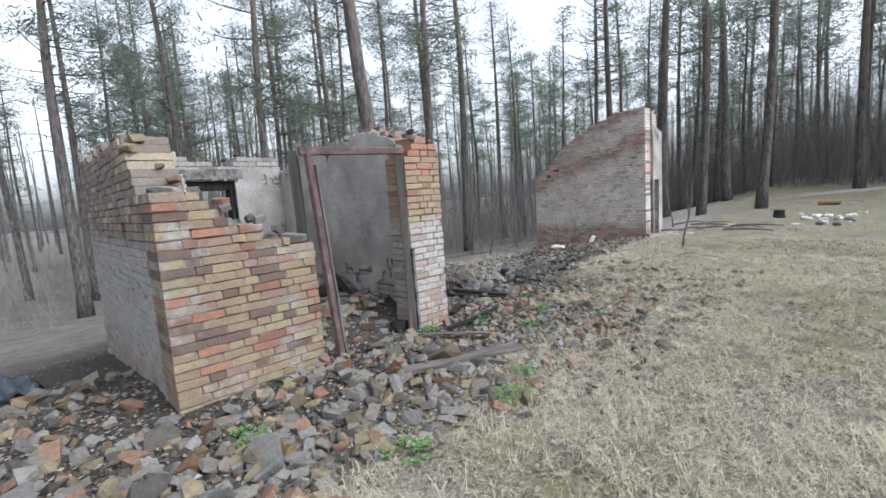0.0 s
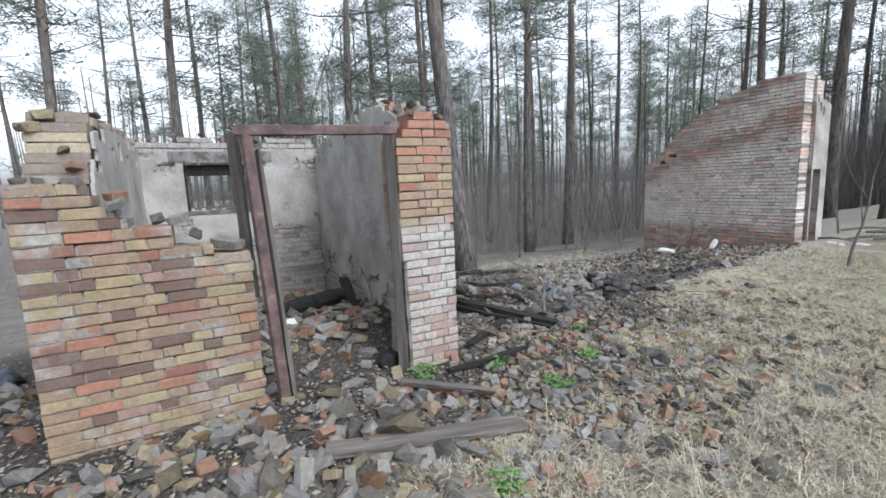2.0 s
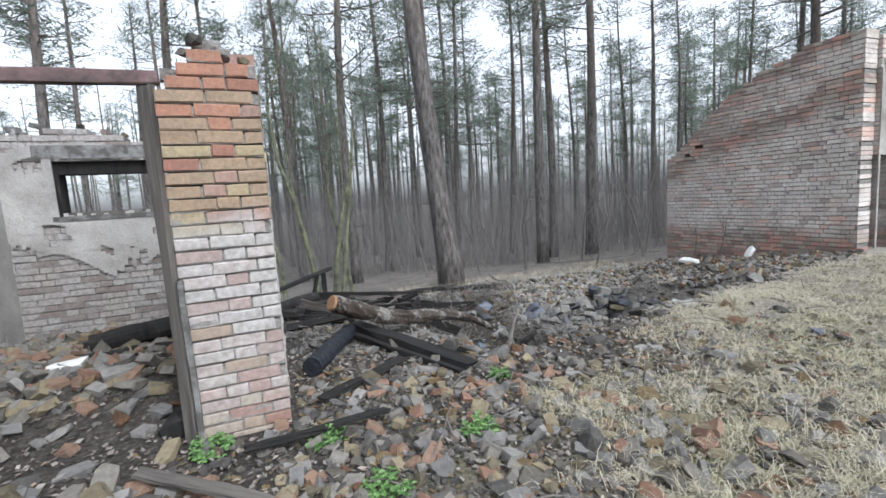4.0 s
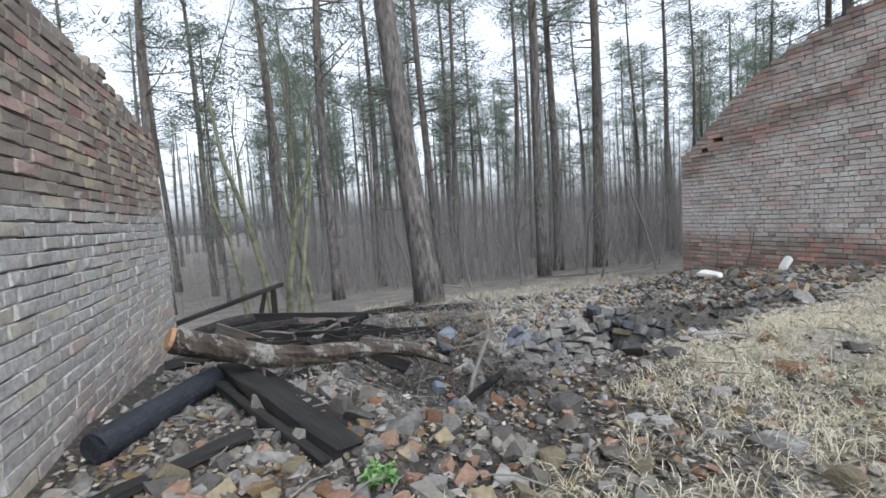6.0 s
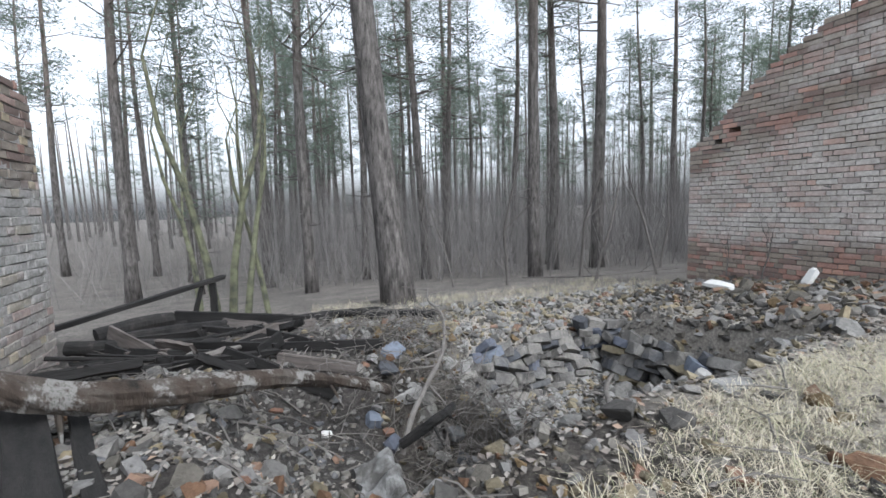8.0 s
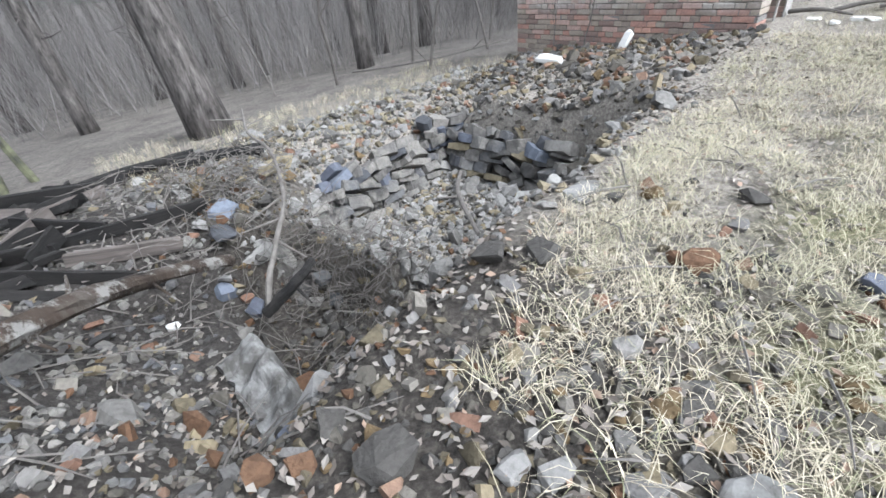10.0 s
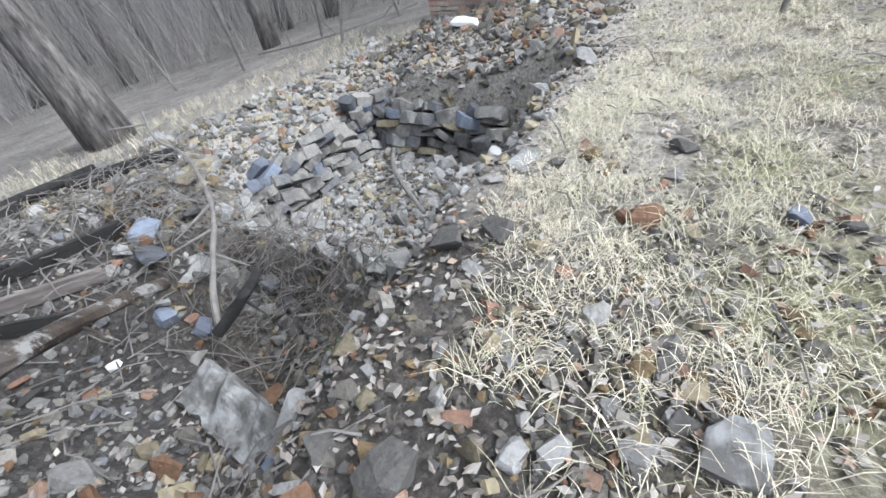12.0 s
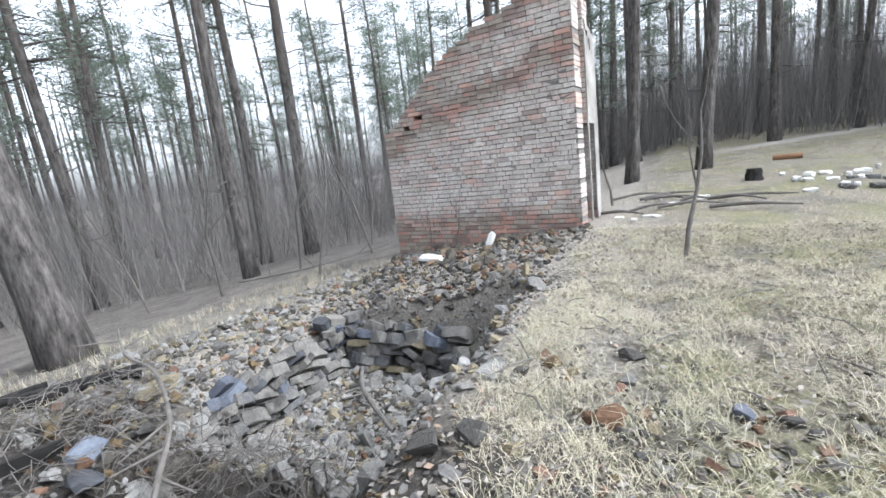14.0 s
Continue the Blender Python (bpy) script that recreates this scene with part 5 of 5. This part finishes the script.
for i in range(420):
    x, y = rng.uniform(0.2, 6.5), rng.uniform(-1.5, 5.0)
    if i % 2:
        x, y = rng.uniform(0.4, 3.6), rng.uniform(1.5, 4.8)
    if in_wall(x, y):
        continue
    a, L = rng.uniform(0, 6.28), rng.uniform(0.1, 0.5)
    p, q = Vector((x, y, ground(x, y) + 0.03)), (x + math.cos(a) * L, y + math.sin(a) * L)
    q = Vector((q[0], q[1], ground(*q) + rng.uniform(0.02, 0.1)))
    h.tube([p, p.lerp(q, 0.5) + Vector((rng.gauss(0, 0.02), rng.gauss(0, 0.02), 0.02)), q], [0.006, 0.005, 0.002], 4, 0, rng, False)
tagged(obj("fallen_twigs", h.v, h.f, BRANCH), "thin dead twigs lying on the rubble", "twigs", kind="stuff")

# undergrowth: a grey haze of twigs between the trunks
h = Heap()
rng = random.Random(91)
for i in range(15000):
    a, d = rng.uniform(-0.7, 2.5), 13 + 42 * rng.random() ** 0.8
    x, y = 2 + d * math.cos(a), d * math.sin(a)
    if y < 8 and (x < 12 or math.hypot(x - 2, y) < 23):
        continue
    if a > 1.6 and rng.random() < 0.8:
        continue
    z = ground(x, y)
    H = rng.uniform(1.0, 6.0)
    for k in range(3):
        dx, dy = rng.gauss(0, 0.3), rng.gauss(0, 0.3)
        w = rng.uniform(0.003, 0.009)
        t = rng.uniform(0, 3.14)
        cx, cy = math.cos(t) * w, math.sin(t) * w
        n0 = len(h.v)
        m = (x + dx * H * 0.5 + rng.gauss(0, 0.05), y + dy * H * 0.5, z + H * 0.5)
        h.v += [(x - cx, y - cy, z), (x + cx, y + cy, z), (m[0] - cx * 0.7, m[1] - cy * 0.7, m[2]), (m[0] + cx * 0.7, m[1] + cy * 0.7, m[2]), (x + dx * H, y + dy * H, z + H)]
        h.f += [(n0, n0 + 1, n0 + 3, n0 + 2), (n0 + 2, n0 + 3, n0 + 4)]
        for j in range(6):
            t, f = rng.uniform(0, 6.28), rng.uniform(0.25, 0.95)
            bx, by, bz = x + dx * H * f, y + dy * H * f, z + H * f
            L = H * rng.uniform(0.12, 0.3)
            n0 = len(h.v)
            h.v += [(bx, by, bz - w * 0.6), (bx, by, bz + w * 0.6), (bx + math.cos(t) * L * 0.5, by + math.sin(t) * L * 0.5, bz + L * 0.8)]
            h.f.append((n0, n0 + 1, n0 + 2))
for i in range(9000):
    a, d = rng.uniform(-0.8, 0.6), 24 + 30 * rng.random()
    x, y = 2 + d * math.cos(a), -1 + d * math.sin(a)
    z, H = ground(x, y), rng.uniform(2.0, 8.0)
    for k in range(2):
        dx, dy, w, t = rng.gauss(0, 0.16), rng.gauss(0, 0.16), rng.uniform(0.006, 0.016), rng.uniform(0, 3.14)
        cx, cy = math.cos(t) * w, math.sin(t) * w
        n0 = len(h.v)
        h.v += [(x - cx, y - cy, z), (x + cx, y + cy, z), (x + dx * H, y + dy * H, z + H)]
        h.f.append((n0, n0 + 1, n0 + 2))
        for j in range(6):
            t, f = rng.uniform(0, 6.28), rng.uniform(0.3, 0.95)
            bx, by, bz, L = x + dx * H * f, y + dy * H * f, z + H * f, H * rng.uniform(0.1, 0.25)
            n0 = len(h.v)
            h.v += [(bx, by, bz - w * 0.6), (bx, by, bz + w * 0.6), (bx + math.cos(t) * L * 0.6, by + math.sin(t) * L * 0.6, bz + L * 0.7)]
            h.f.append((n0, n0 + 1, n0 + 2))
tagged(obj("undergrowth", h.v, h.f, TWIGS), "dense grey leafless undergrowth between the trunks", "undergrowth", kind="stuff")

# far edge of the wood, past the last single trees
h = Heap()
for i in range(500):
    a, d = rng.uniform(-1.0, 2.6), rng.uniform(60, 110)
    x, y = 2 + d * math.cos(a), d * math.sin(a)
    z = ground(x, y)
    H = rng.uniform(13, 19)
    h.tube([(x, y, z), (x + rng.gauss(0, 0.4), y, z + H)], [0.18, 0.05], 4, 0, rng, False)
tagged(obj("far_trunks", h.v, h.f, BARK), "far wall of pine trunks", "forest", kind="stuff")
h = Heap()
for i in range(1500):
    a, d = rng.uniform(-1.0, 2.6), rng.uniform(58, 110)
    x, y = 2 + d * math.cos(a), d * math.sin(a)
    needle_tuft(rng, h, Vector((x, y, ground(x, y) + rng.uniform(6, 18))), rng.uniform(1.0, 1.9), 12)
tagged(obj("far_crowns", h.v, h.f, NEEDLES), "far grey-green pine crowns", "forest", kind="stuff")

# clearing
limb("stump", "dark short tree stump in the clearing", [g3(13.4, -1.4, -0.05), g3(13.4, -1.4, 0.24)], [0.17, 0.13], CHAR, "stump", 12, 0.12)
limb("cut_log", "freshly cut orange log in the clearing", [g3(16.7, -2.0, 0.06), g3(16.6, -2.6, 0.07)], [0.08, 0.07], CUT, "log", 12)
for k in range(12):
    x, y, a, L = rng.uniform(10.2, 11.6), rng.uniform(-0.7, 1.2), rng.uniform(-1.9, -1.1), rng.uniform(0.4, 1.3)
    limb("dead_branch", "dark fallen branch beside the far ruin", [g3(x, y, 0.05), g3(x + 0.5 * L * math.cos(a), y + 0.5 * L * math.sin(a), 0.1), g3(x + L * math.cos(a), y + L * math.sin(a), 0.05)], [0.03, 0.026, 0.01], BRANCH, "branch", 7, 0.12)
for k in range(26):
    x, y = 11.6 + rng.uniform(0, 2.2), -1.9 - 1.6 * rng.random()
    placed_stone("white_rubble", "pale lump of rubble lying in the clearing", x, y, rng.uniform(0.05, 0.15), rng.uniform(0.04, 0.12), rng.uniform(0.03, 0.07), 500 + k, WHITE if rng.random() < 0.6 else CONCRETE)
for k in range(14):
    x, y = rng.uniform(9.5, 12), rng.uniform(-0.6, 0.8)
    placed_stone("white_rubble", "pale lump of rubble beside the far ruin", x, y, rng.uniform(0.04, 0.1), rng.uniform(0.04, 0.1), rng.uniform(0.02, 0.05), 540 + k, WHITE)
